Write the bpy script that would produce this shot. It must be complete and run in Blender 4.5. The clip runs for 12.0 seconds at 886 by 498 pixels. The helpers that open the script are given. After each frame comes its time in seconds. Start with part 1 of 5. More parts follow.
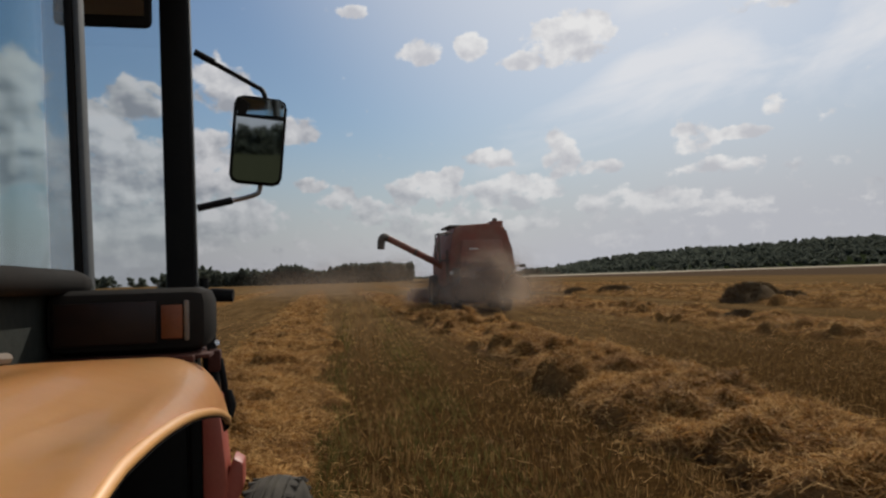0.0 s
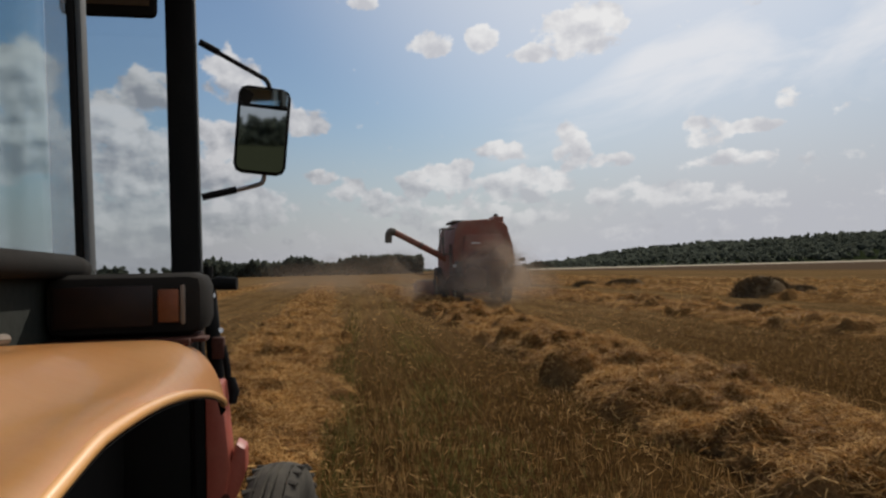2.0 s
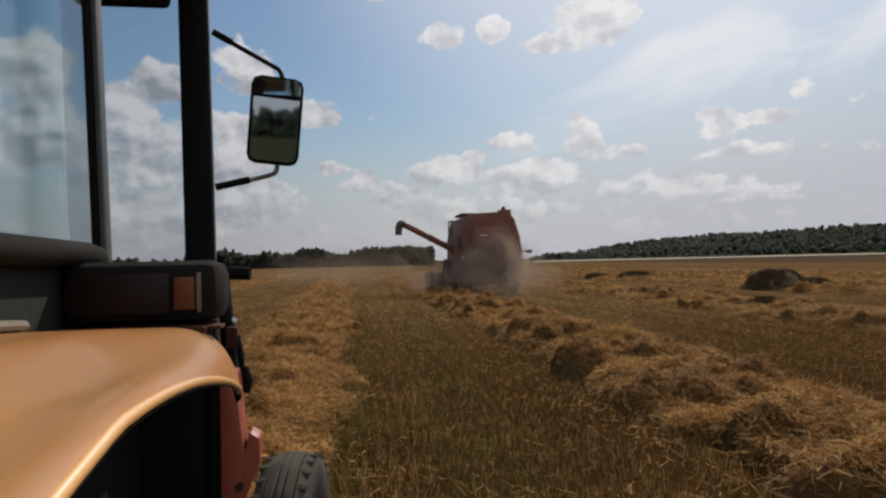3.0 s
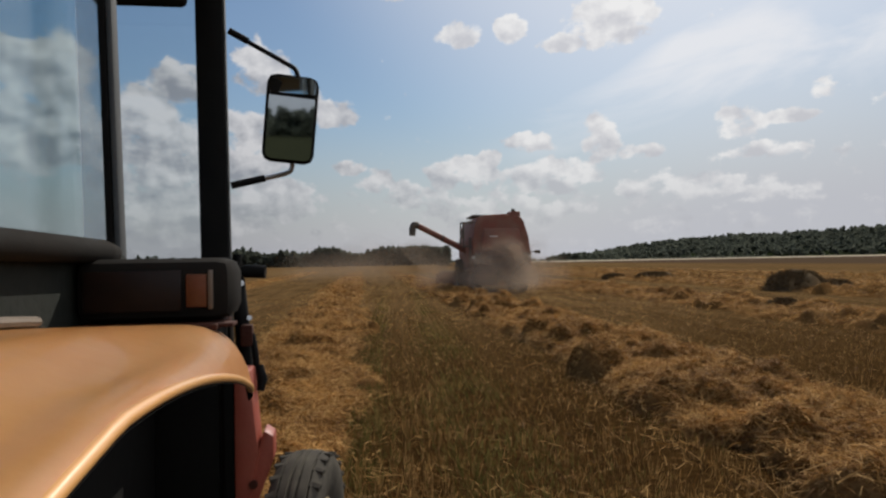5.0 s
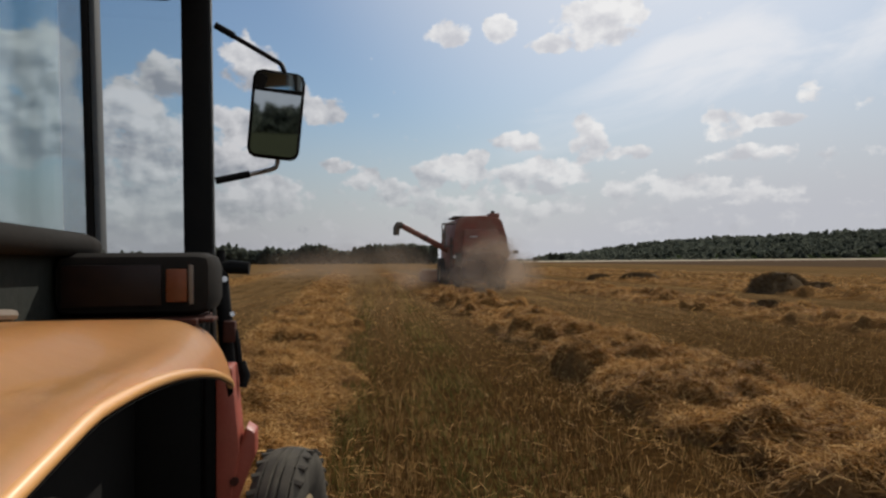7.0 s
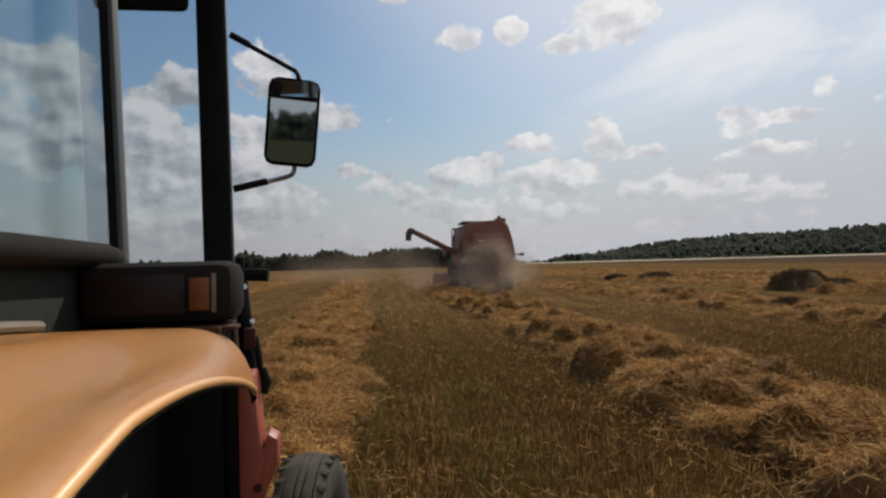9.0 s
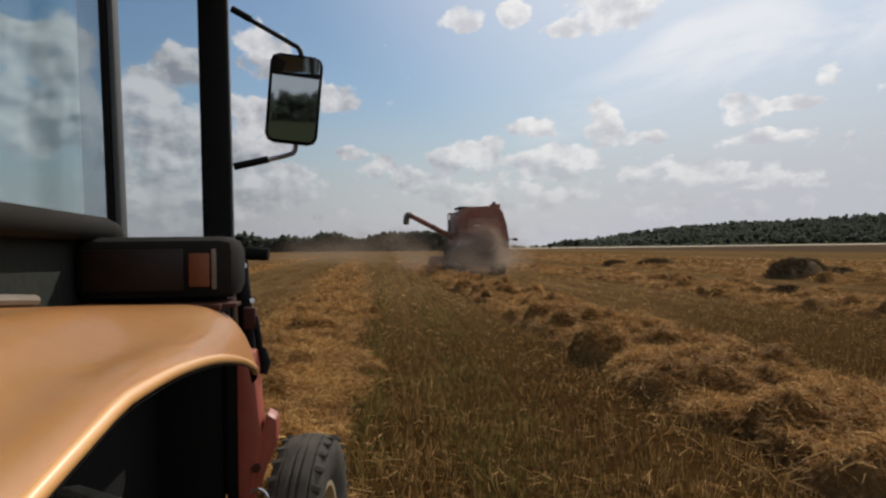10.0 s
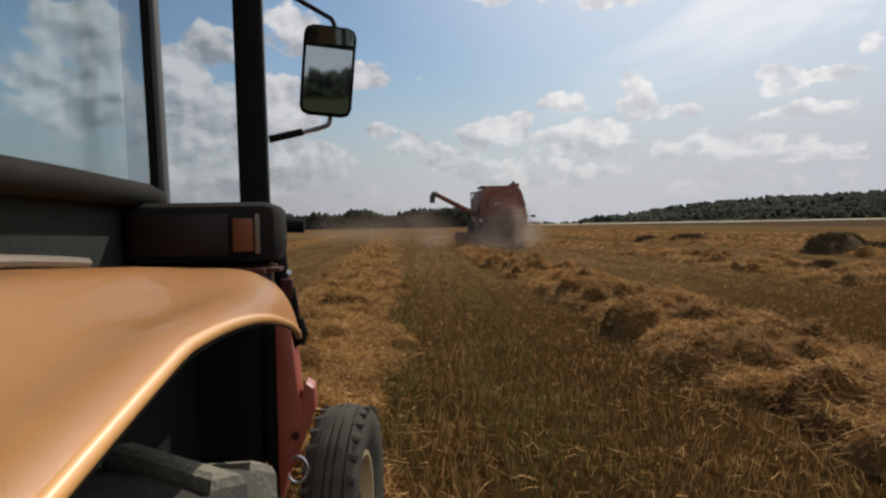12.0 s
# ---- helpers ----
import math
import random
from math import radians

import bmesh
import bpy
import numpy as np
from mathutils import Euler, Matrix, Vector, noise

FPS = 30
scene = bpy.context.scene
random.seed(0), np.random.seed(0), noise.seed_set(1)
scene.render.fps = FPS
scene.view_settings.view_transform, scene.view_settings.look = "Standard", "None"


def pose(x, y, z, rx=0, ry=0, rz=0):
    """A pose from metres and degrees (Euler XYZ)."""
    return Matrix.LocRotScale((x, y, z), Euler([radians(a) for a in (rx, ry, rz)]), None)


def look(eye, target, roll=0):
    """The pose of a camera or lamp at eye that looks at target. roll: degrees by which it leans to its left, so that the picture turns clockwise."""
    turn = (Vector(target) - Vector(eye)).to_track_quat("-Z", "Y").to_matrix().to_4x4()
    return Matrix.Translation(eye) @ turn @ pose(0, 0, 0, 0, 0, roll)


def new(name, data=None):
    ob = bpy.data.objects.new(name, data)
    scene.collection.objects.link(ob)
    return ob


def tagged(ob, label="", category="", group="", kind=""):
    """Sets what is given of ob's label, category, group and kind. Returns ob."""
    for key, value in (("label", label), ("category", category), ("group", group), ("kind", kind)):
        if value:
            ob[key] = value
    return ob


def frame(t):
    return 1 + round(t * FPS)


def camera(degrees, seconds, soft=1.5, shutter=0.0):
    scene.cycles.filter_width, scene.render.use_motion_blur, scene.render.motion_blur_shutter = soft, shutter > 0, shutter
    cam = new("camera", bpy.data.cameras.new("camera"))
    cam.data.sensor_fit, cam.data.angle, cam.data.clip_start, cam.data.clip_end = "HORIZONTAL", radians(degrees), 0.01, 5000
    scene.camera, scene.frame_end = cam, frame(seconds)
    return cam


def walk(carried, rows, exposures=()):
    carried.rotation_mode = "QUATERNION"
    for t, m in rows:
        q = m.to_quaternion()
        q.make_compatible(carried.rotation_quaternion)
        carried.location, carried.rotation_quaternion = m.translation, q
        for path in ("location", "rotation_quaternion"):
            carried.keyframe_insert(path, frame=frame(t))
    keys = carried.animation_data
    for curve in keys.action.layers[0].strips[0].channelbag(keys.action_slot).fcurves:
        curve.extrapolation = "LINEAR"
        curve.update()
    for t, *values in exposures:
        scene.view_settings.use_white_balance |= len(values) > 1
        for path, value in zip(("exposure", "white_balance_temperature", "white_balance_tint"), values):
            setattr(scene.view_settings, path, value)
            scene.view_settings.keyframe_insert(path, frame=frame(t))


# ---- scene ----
cam = camera(65.2, 12.0, soft=2.4)
PATH = [
    (0, (0.015, 0.251, 1.594), (0.239, 2.237, 1.674), -1.8),
    (0.5, (0.023, 0.26, 1.587), (0.229, 2.249, 1.605), -2.8),
    (1, (0.031, 0.247, 1.59), (0.234, 2.236, 1.669), -3.0),
    (1.5, (0.032, 0.234, 1.594), (0.201, 2.225, 1.686), -2.6),
    (2, (0.039, 0.237, 1.585), (0.235, 2.226, 1.644), -1.4),
    (2.5, (0.036, 0.236, 1.581), (0.203, 2.229, 1.627), -1.5),
    (3, (0.033, 0.242, 1.58), (0.197, 2.235, 1.616), -1.3),
    (3.5, (0.031, 0.256, 1.582), (0.17, 2.251, 1.633), -1.7),
    (5.5, (0.042, 0.249, 1.577), (0.157, 2.245, 1.61), -1.0),
    (6, (0.044, 0.245, 1.578), (0.186, 2.239, 1.623), -0.9),
    (6.5, (0.046, 0.24, 1.576), (0.193, 2.234, 1.612), -0.4),
    (7, (0.046, 0.25, 1.576), (0.201, 2.244, 1.608), -0.4),
    (9, (0.039, 0.253, 1.577), (0.149, 2.25, 1.619), -1.5),
    (9.5, (0.034, 0.26, 1.572), (0.138, 2.258, 1.589), -0.7),
    (10, (0.029, 0.281, 1.57), (0.141, 2.278, 1.565), -0.7),
    (10.5, (0.019, 0.28, 1.565), (0.099, 2.278, 1.571), 0.2),
    (11, (0.022, 0.28, 1.562), (0.09, 2.278, 1.541), -0.5),
    (11.5, (0.029, 0.292, 1.557), (0.111, 2.29, 1.511), -1.4),
    (12, (0.012, 0.285, 1.552), (0.037, 2.283, 1.481), -1.0),
]

# light, sky colours, dust
SUN, DUST = 3.5, 0.76
SKY = (0.054, 0.064, 0.077)
EXPOSURES = [(0.0, -0.30), (2.5, -0.22), (6.5, -0.17), (9.5, -0.15), (12.0, -0.09)]
HAZE, HAZE_SHADE, VEIL = (0.555, 0.567, 0.62), (0.38, 0.387, 0.43), (0.93, 0.93, 0.955)
CLOUD_LIT, CLOUD_DARK = (0.65, 0.645, 0.665), (0.28, 0.295, 0.335)
COMBINE_TURN = 3
CLOUDS = [                                            # azimuth, elevation, half width, half height, fullness
    (5.0, 18.1, 1.7, 0.95, 1), (9.3, 18.5, 1.25, 1.1, 1), (17.4, 18.7, 3.3, 1.8, 1.05), (13.6, 17.2, 1.7, 0.7, 0.95),
    (-0.4, 21.2, 1.4, 0.5, 0.9), (27.0, 10.0, 1.7, 1.1, 0.95), (30.2, 10.3, 1.7, 0.55, 0.9), (28.3, 7.9, 2.4, 0.7, 0.85),
    (32.9, 11.7, 1.3, 0.8, 0.8), (16.5, 9.4, 1.4, 1.7, 1), (19.4, 8.4, 1.8, 0.6, 0.85), (5.0, 7.1, 2.8, 1.4, 0.95),
    (7.3, 8.4, 1.0, 0.8, 0.95), (10.5, 9.6, 1.8, 0.8, 0.85), (12.3, 6.7, 3.8, 1.4, 1), (-4.2, 7.8, 1.4, 0.6, 0.95),
    (-1.9, 6.8, 1.2, 1.0, 0.95), (0.7, 5.5, 1.8, 1.1, 0.95), (-11.0, 15.3, 2.0, 1.8, 1.05), (-5.6, 12.1, 2.2, 0.95, 1.0),
    (-8.5, 13.2, 2.0, 1.4, 1.0), (-12.6, 11.2, 1.9, 0.9, 1), (-12.2, 8.6, 3.0, 2.0, 1), (-20.0, 11.4, 2.3, 2.0, 1.1),
    (-17.4, 14.0, 2.1, 1.5, 1.05), (-18.0, 8.3, 5.0, 2.8, 1.1), (-26.4, 14.2, 3.2, 2.3, 1.1), (-26.5, 10.0, 4.5, 3.0, 1.05),
    (-10.4, 5.1, 3.6, 1.7, 1.05), (-17.0, 4.0, 6.0, 2.2, 1), (8.0, 4.2, 7.0, 1.3, 0.8), (24.0, 5.0, 7.0, 1.4, 0.75),
    (33.0, 20.0, 3.5, 1.2, 0.7),
]
DUST_REAR = [(-1.7, -0.5, 0.8, 1.5, 1.2), (0.0, -1.0, 1.3, 2.3, 1.9), (-1.1, -1.6, 1.0, 2.0, 1.6), (1.0, -1.4, 1.1, 1.9, 1.6), (0.3, -0.7, 2.0, 1.6, 1.7), (-0.6, -0.9, 1.6, 1.8, 1.8)]
DUST_LOW = [(-2.2, -0.2, 0.9, 1.5, 1.3), (-2.9, 0.6, 0.8, 1.3, 1.1), (0.3, -2.6, 0.6, 2.6, 1.1), (2.4, -1.0, 0.9, 1.7, 1.4), (-3.0, 3.0, 1.4, 2.4, 1.9), (1.2, 6.0, 1.8, 4.6, 2.4),
            (-5.5, 5.0, 1.5, 4.0, 2.1), (-9.0, 12.0, 1.3, 5.0, 1.6)]
# ---------------------------------------------------------------- camera path
walk(cam, [(t, look(eye, target, roll)) for t, eye, target, roll in PATH], EXPOSURES)

# ---------------------------------------------------------------- world, sun, exposure
SUN_AZ, SUN_EL = radians(26), radians(39)      # azimuth to the right of the rows (+y), elevation


def build_world():
    w = bpy.data.worlds.new("sky")
    scene.world = w
    w.use_nodes = True
    nt = w.node_tree
    nt.nodes.clear()
    N, L = nt.nodes.new, nt.links.new

    def math_(op, a, b=None, clamp=False):
        n = N("ShaderNodeMath")
        n.operation, n.use_clamp = op, clamp
        for i, v in enumerate((a, b)):
            if v is None:
                continue
            if isinstance(v, (int, float)):
                n.inputs[i].default_value = v
            else:
                L(v, n.inputs[i])
        return n.outputs[0]

    def ramp(v, a, b, lo=0.0, hi=1.0, smooth=True):
        n = N("ShaderNodeMapRange")
        n.interpolation_type = "SMOOTHSTEP" if smooth else "LINEAR"
        L(v, n.inputs[0])
        for i, x in enumerate((a, b, lo, hi)):
            n.inputs[i + 1].default_value = x
        return n.outputs[0]

    def mix(f, a, b):
        n = N("ShaderNodeMix")
        n.data_type = "RGBA"
        for s, v in ((n.inputs[0], f), (n.inputs[6], a), (n.inputs[7], b)):
            if isinstance(v, (int, float)):
                s.default_value = v
            elif isinstance(v, tuple):
                s.default_value = (*v, 1)
            else:
                L(v, s)
        return n.outputs[2]

    def fbm(vec, scale, detail, rough=0.55, dist=0.0):
        n = N("ShaderNodeTexNoise")
        n.inputs["Scale"].default_value, n.inputs["Detail"].default_value = scale, detail
        n.inputs["Roughness"].default_value, n.inputs["Distortion"].default_value = rough, dist
        L(vec, n.inputs["Vector"])
        return n.outputs["Fac"]

    tc = N("ShaderNodeTexCoord")
    sep = N("ShaderNodeSeparateXYZ")
    L(tc.outputs["Generated"], sep.inputs[0])
    x, y, z = sep.outputs
    az = math_("MULTIPLY", math_("ARCTAN2", x, y), 180 / math.pi)      # degrees, right of +y
    el = math_("MULTIPLY", math_("ARCSINE", z), 180 / math.pi)
    sky = N("ShaderNodeTexSky")
    sky.sky_type, sky.sun_disc = "NISHITA", False
    sky.sun_elevation, sky.sun_rotation = SUN_EL, SUN_AZ
    sky.air_density, sky.dust_density, sky.ozone_density = 1.35, 0.9, 1.0
    base = N("ShaderNodeVectorMath")
    base.operation = "MULTIPLY"
    L(sky.outputs[0], base.inputs[0])
    base.inputs[1].default_value = SKY
    # flat direction coordinates: az and el in degrees, so that clouds keep their shape
    flat = N("ShaderNodeCombineXYZ")
    L(az, flat.inputs[0])
    L(math_("MULTIPLY", el, 1.25), flat.inputs[1])
    billow = fbm(flat.outputs[0], 0.46, 9, 0.56, 0.15)
    shift = N("ShaderNodeVectorMath")
    L(flat.outputs[0], shift.inputs[0])
    shift.inputs[1].default_value = (0.5, 0.8, 0)
    shape, sunward = fbm(flat.outputs[0], 0.34, 5, 0.5), fbm(shift.outputs[0], 0.34, 5, 0.5)
    fine = fbm(flat.outputs[0], 0.9, 6, 0.58)
    wisp_co = N("ShaderNodeCombineXYZ")
    L(math_("ADD", math_("MULTIPLY", az, 0.55), math_("MULTIPLY", el, 0.9)), wisp_co.inputs[0])
    L(math_("SUBTRACT", math_("MULTIPLY", el, 1.9), math_("MULTIPLY", az, 0.55)), wisp_co.inputs[1])
    wisp = fbm(wisp_co.outputs[0], 0.085, 7, 0.55, 0.6)
    # cumulus heaps: azimuth, elevation, half width, half height (degrees), fullness
    field, crown = None, 0.0
    for a, e, sa, se, full in CLOUDS:
        q = math_("ADD",
                  math_("POWER", math_("MULTIPLY", math_("SUBTRACT", az, a), 1 / sa), 2.0),
                  math_("POWER", math_("MULTIPLY", math_("SUBTRACT", el, e), 1 / se), 2.0))
        q = math_("MULTIPLY", ramp(q, 0.0, 2.6, 1.0, 0.0), full)
        crown = math_("ADD", crown, math_("MULTIPLY", q, math_("MULTIPLY", math_("SUBTRACT", el, e), 1 / se)))
        field = q if field is None else math_("MAXIMUM", field, q)
    # scattered smaller clouds everywhere else, thicker towards the horizon
    low = ramp(el, 0.5, 15.0, 0.40, 0.0)
    behind = ramp(math_("ABSOLUTE", az), 45.0, 70.0, 0.0, 0.35)
    field = math_("MAXIMUM", field, math_("ADD", low, behind))
    dens = math_("ADD", field, math_("MULTIPLY", math_("SUBTRACT", billow, 0.5), 2.2))
    dens = math_("ADD", dens, math_("MULTIPLY", math_("SUBTRACT", fine, 0.5), 0.9))
    body = ramp(dens, 0.40, 0.80)
    # light on the heaps: bright crowns towards the sun, grey undersides
    lit = math_("ADD", 0.56, math_("MULTIPLY", math_("SUBTRACT", shape, sunward), 3.6))
    lit = math_("ADD", lit, math_("MULTIPLY", crown, 0.36))
    lit = math_("ADD", lit, math_("MULTIPLY", math_("SUBTRACT", fine, 0.5), 0.5), True)
    cloud = mix(lit, CLOUD_DARK, CLOUD_LIT)
    # veil: thin high cloud growing towards the sun
    sun_dir = N("ShaderNodeVectorMath")
    sun_dir.operation = "DOT_PRODUCT"
    L(tc.outputs["Generated"], sun_dir.inputs[0])
    sun_dir.inputs[1].default_value = (math.sin(SUN_AZ) * math.cos(SUN_EL), math.cos(SUN_AZ) * math.cos(SUN_EL), math.sin(SUN_EL))
    near = ramp(sun_dir.outputs["Value"], 0.80, 1.0)
    # a slanting band of thin cloud that widens to the right, and a white sheet high on the sun's side
    band = math_("SUBTRACT", el, math_("ADD", 8.6, math_("MULTIPLY", math_("POWER", math_("MAXIMUM", az, 0.0), 1.5), 0.048)))
    band = math_("DIVIDE", band, ramp(az, 4.0, 34.0, 1.6, 4.6, False))
    band = ramp(math_("MULTIPLY", band, band), 0.0, 1.6, 1.0, 0.0)
    band = math_("MULTIPLY", band, ramp(az, 2.0, 20.0, 0.0, 1.0))
    high = ramp(math_("ADD", az, math_("MULTIPLY", el, 0.9)), 27.0, 46.0)
    high = math_("MULTIPLY", high, ramp(el, 8.0, 17.0))
    veil = math_("ADD", math_("MULTIPLY", band, 0.75), high, True)
    veil = math_("MULTIPLY", veil, ramp(wisp, 0.30, 0.62, 0.35, 1.0))
    veil = math_("MAXIMUM", veil, math_("MULTIPLY", near, 0.8))
    cloud = mix(math_("MULTIPLY", ramp(sun_dir.outputs["Value"], 0.66, 0.93), 0.85), cloud, mix(lit, (0.74, 0.74, 0.78), (1.02, 1.01, 1.0)))
    haze = math_("MULTIPLY", ramp(math_("SUBTRACT", el, ramp(az, 4.0, 34.0, 0.0, 4.0)), -1.0, 14.0, 1.0, 0.0), 0.98)
    out = mix(haze, base.outputs[0], mix(ramp(az, -22.0, 8.0), HAZE_SHADE, HAZE))
    out = mix(math_("MULTIPLY", veil, 0.85), out, VEIL)
    out = mix(math_("MULTIPLY", body, ramp(el, 0.0, 9.0, 0.22, 0.93)), out, cloud)
    bg = N("ShaderNodeBackground")
    L(out, bg.inputs[0])
    bg.inputs[1].default_value = 1.0
    o = N("ShaderNodeOutputWorld")
    L(bg.outputs[0], o.inputs[0])


build_world()

sun = new("sun", bpy.data.lights.new("sun", "SUN"))
sun.data.energy, sun.data.angle, sun.data.color = SUN, radians(0.6), (1.0, 0.93, 0.82)
sun.matrix_world = look((math.sin(SUN_AZ) * 50 * math.cos(SUN_EL), math.cos(SUN_AZ) * 50 * math.cos(SUN_EL), 50 * math.sin(SUN_EL)), (0, 0, 0))


# ---------------------------------------------------------------- materials
def material(name, colours, rough=0.6, metal=0.0, scale=6.0, fine=60.0, bump=0.15, dust=0.0, dust_colour=(0.33, 0.27, 0.19),
             rand=0.0, coat=0.0, spec=0.5, through_light=0.0, island=False):
    """A principled surface: colours mixed by noise at two scales, bump, dust lying on it, variation piece by piece."""
    m = bpy.data.materials.new(name)
    m.use_nodes = True
    nt = m.node_tree
    N, L = nt.nodes.new, nt.links.new
    p = nt.nodes["Principled BSDF"]
    tc = N("ShaderNodeTexCoord")
    big, small = N("ShaderNodeTexNoise"), N("ShaderNodeTexNoise")
    for n, s, d in ((big, scale, 5), (small, fine, 4)):
        n.inputs["Scale"].default_value, n.inputs["Detail"].default_value = s, d
        L(tc.outputs["Object"], n.inputs["Vector"])
    r = N("ShaderNodeValToRGB")
    el = r.color_ramp.elements
    while len(el) < len(colours):
        el.new(0.5)
    for i, c in enumerate(colours):
        el[i].position, el[i].color = 0.3 + 0.4 * i / max(1, len(colours) - 1), (*c, 1)
    fac = N("ShaderNodeMath")
    fac.operation = "MULTIPLY_ADD"
    L(big.outputs[0], fac.inputs[0])
    fac.inputs[1].default_value = 0.65
    k = N("ShaderNodeMath")
    k.operation = "MULTIPLY"
    L(small.outputs[0], k.inputs[0])
    k.inputs[1].default_value = 0.35
    L(k.outputs[0], fac.inputs[2])
    source = fac.outputs[0]
    if rand:
        if island:
            ri = N("ShaderNodeNewGeometry").outputs["Random Per Island"]
        else:
            ri = N("ShaderNodeObjectInfo").outputs["Random"]
        a = N("ShaderNodeMath")
        a.operation = "MULTIPLY_ADD"
        L(ri, a.inputs[0])
        a.inputs[1].default_value = rand
        b = N("ShaderNodeMath")
        b.operation = "SUBTRACT"
        L(source, b.inputs[0])
        b.inputs[1].default_value = rand / 2
        L(b.outputs[0], a.inputs[2])
        source = a.outputs[0]
    L(source, r.inputs[0])
    colour = r.outputs[0]
    if dust:
        nz = N("ShaderNodeTexNoise")
        nz.inputs["Scale"].default_value, nz.inputs["Detail"].default_value = scale * 1.7, 6
        L(tc.outputs["Object"], nz.inputs["Vector"])
        mr = N("ShaderNodeMapRange")
        L(nz.outputs[0], mr.inputs[0])
        mr.inputs[1].default_value, mr.inputs[2].default_value = 0.35, 0.7
        mr.inputs[3].default_value, mr.inputs[4].default_value = dust * 0.35, dust
        mx = N("ShaderNodeMix")
        mx.data_type = "RGBA"
        L(mr.outputs[0], mx.inputs[0])
        L(colour, mx.inputs[6])
        mx.inputs[7].default_value = (*dust_colour, 1)
        colour = mx.outputs[2]
    L(colour, p.inputs["Base Color"])
    rr = N("ShaderNodeMapRange")
    L(big.outputs[0], rr.inputs[0])
    rr.inputs[1].default_value, rr.inputs[2].default_value = 0.3, 0.7
    rr.inputs[3].default_value, rr.inputs[4].default_value = max(0.02, rough - 0.08), min(1, rough + 0.1)
    L(rr.outputs[0], p.inputs["Roughness"])
    p.inputs["Metallic"].default_value = metal
    p.inputs["Specular IOR Level"].default_value = spec
    p.inputs["Coat Weight"].default_value = coat
    p.inputs["Coat Roughness"].default_value = 0.05
    if bump:
        b = N("ShaderNodeBump")
        b.inputs["Strength"].default_value, b.inputs["Distance"].default_value = bump, 0.02
        L(small.outputs[0], b.inputs["Height"])
        L(b.outputs[0], p.inputs["Normal"])
    if through_light:
        t = N("ShaderNodeBsdfTranslucent")
        L(colour, t.inputs[0])
        ms = N("ShaderNodeMixShader")
        ms.inputs[0].default_value = through_light
        L(p.outputs[0], ms.inputs[1])
        L(t.outputs[0], ms.inputs[2])
        L(ms.outputs[0], nt.nodes["Material Output"].inputs[0])
    return m


def glass(name, tint, gloss, rough=0.02):
    m = bpy.data.materials.new(name)
    m.use_nodes = True
    nt = m.node_tree
    N, L = nt.nodes.new, nt.links.new
    nt.nodes.remove(nt.nodes["Principled BSDF"])
    a, b, mix = N("ShaderNodeBsdfTransparent"), N("ShaderNodeBsdfGlossy"), N("ShaderNodeMixShader")
    a.inputs[0].default_value = (*tint, 1)
    b.inputs["Color"].default_value = (0.9, 0.95, 1, 1)
    b.inputs["Roughness"].default_value = rough
    mix.inputs[0].default_value = gloss
    for s, d in ((a.outputs[0], mix.inputs[1]), (b.outputs[0], mix.inputs[2]), (mix.outputs[0], nt.nodes["Material Output"].inputs[0])):
        L(s, d)
    return m


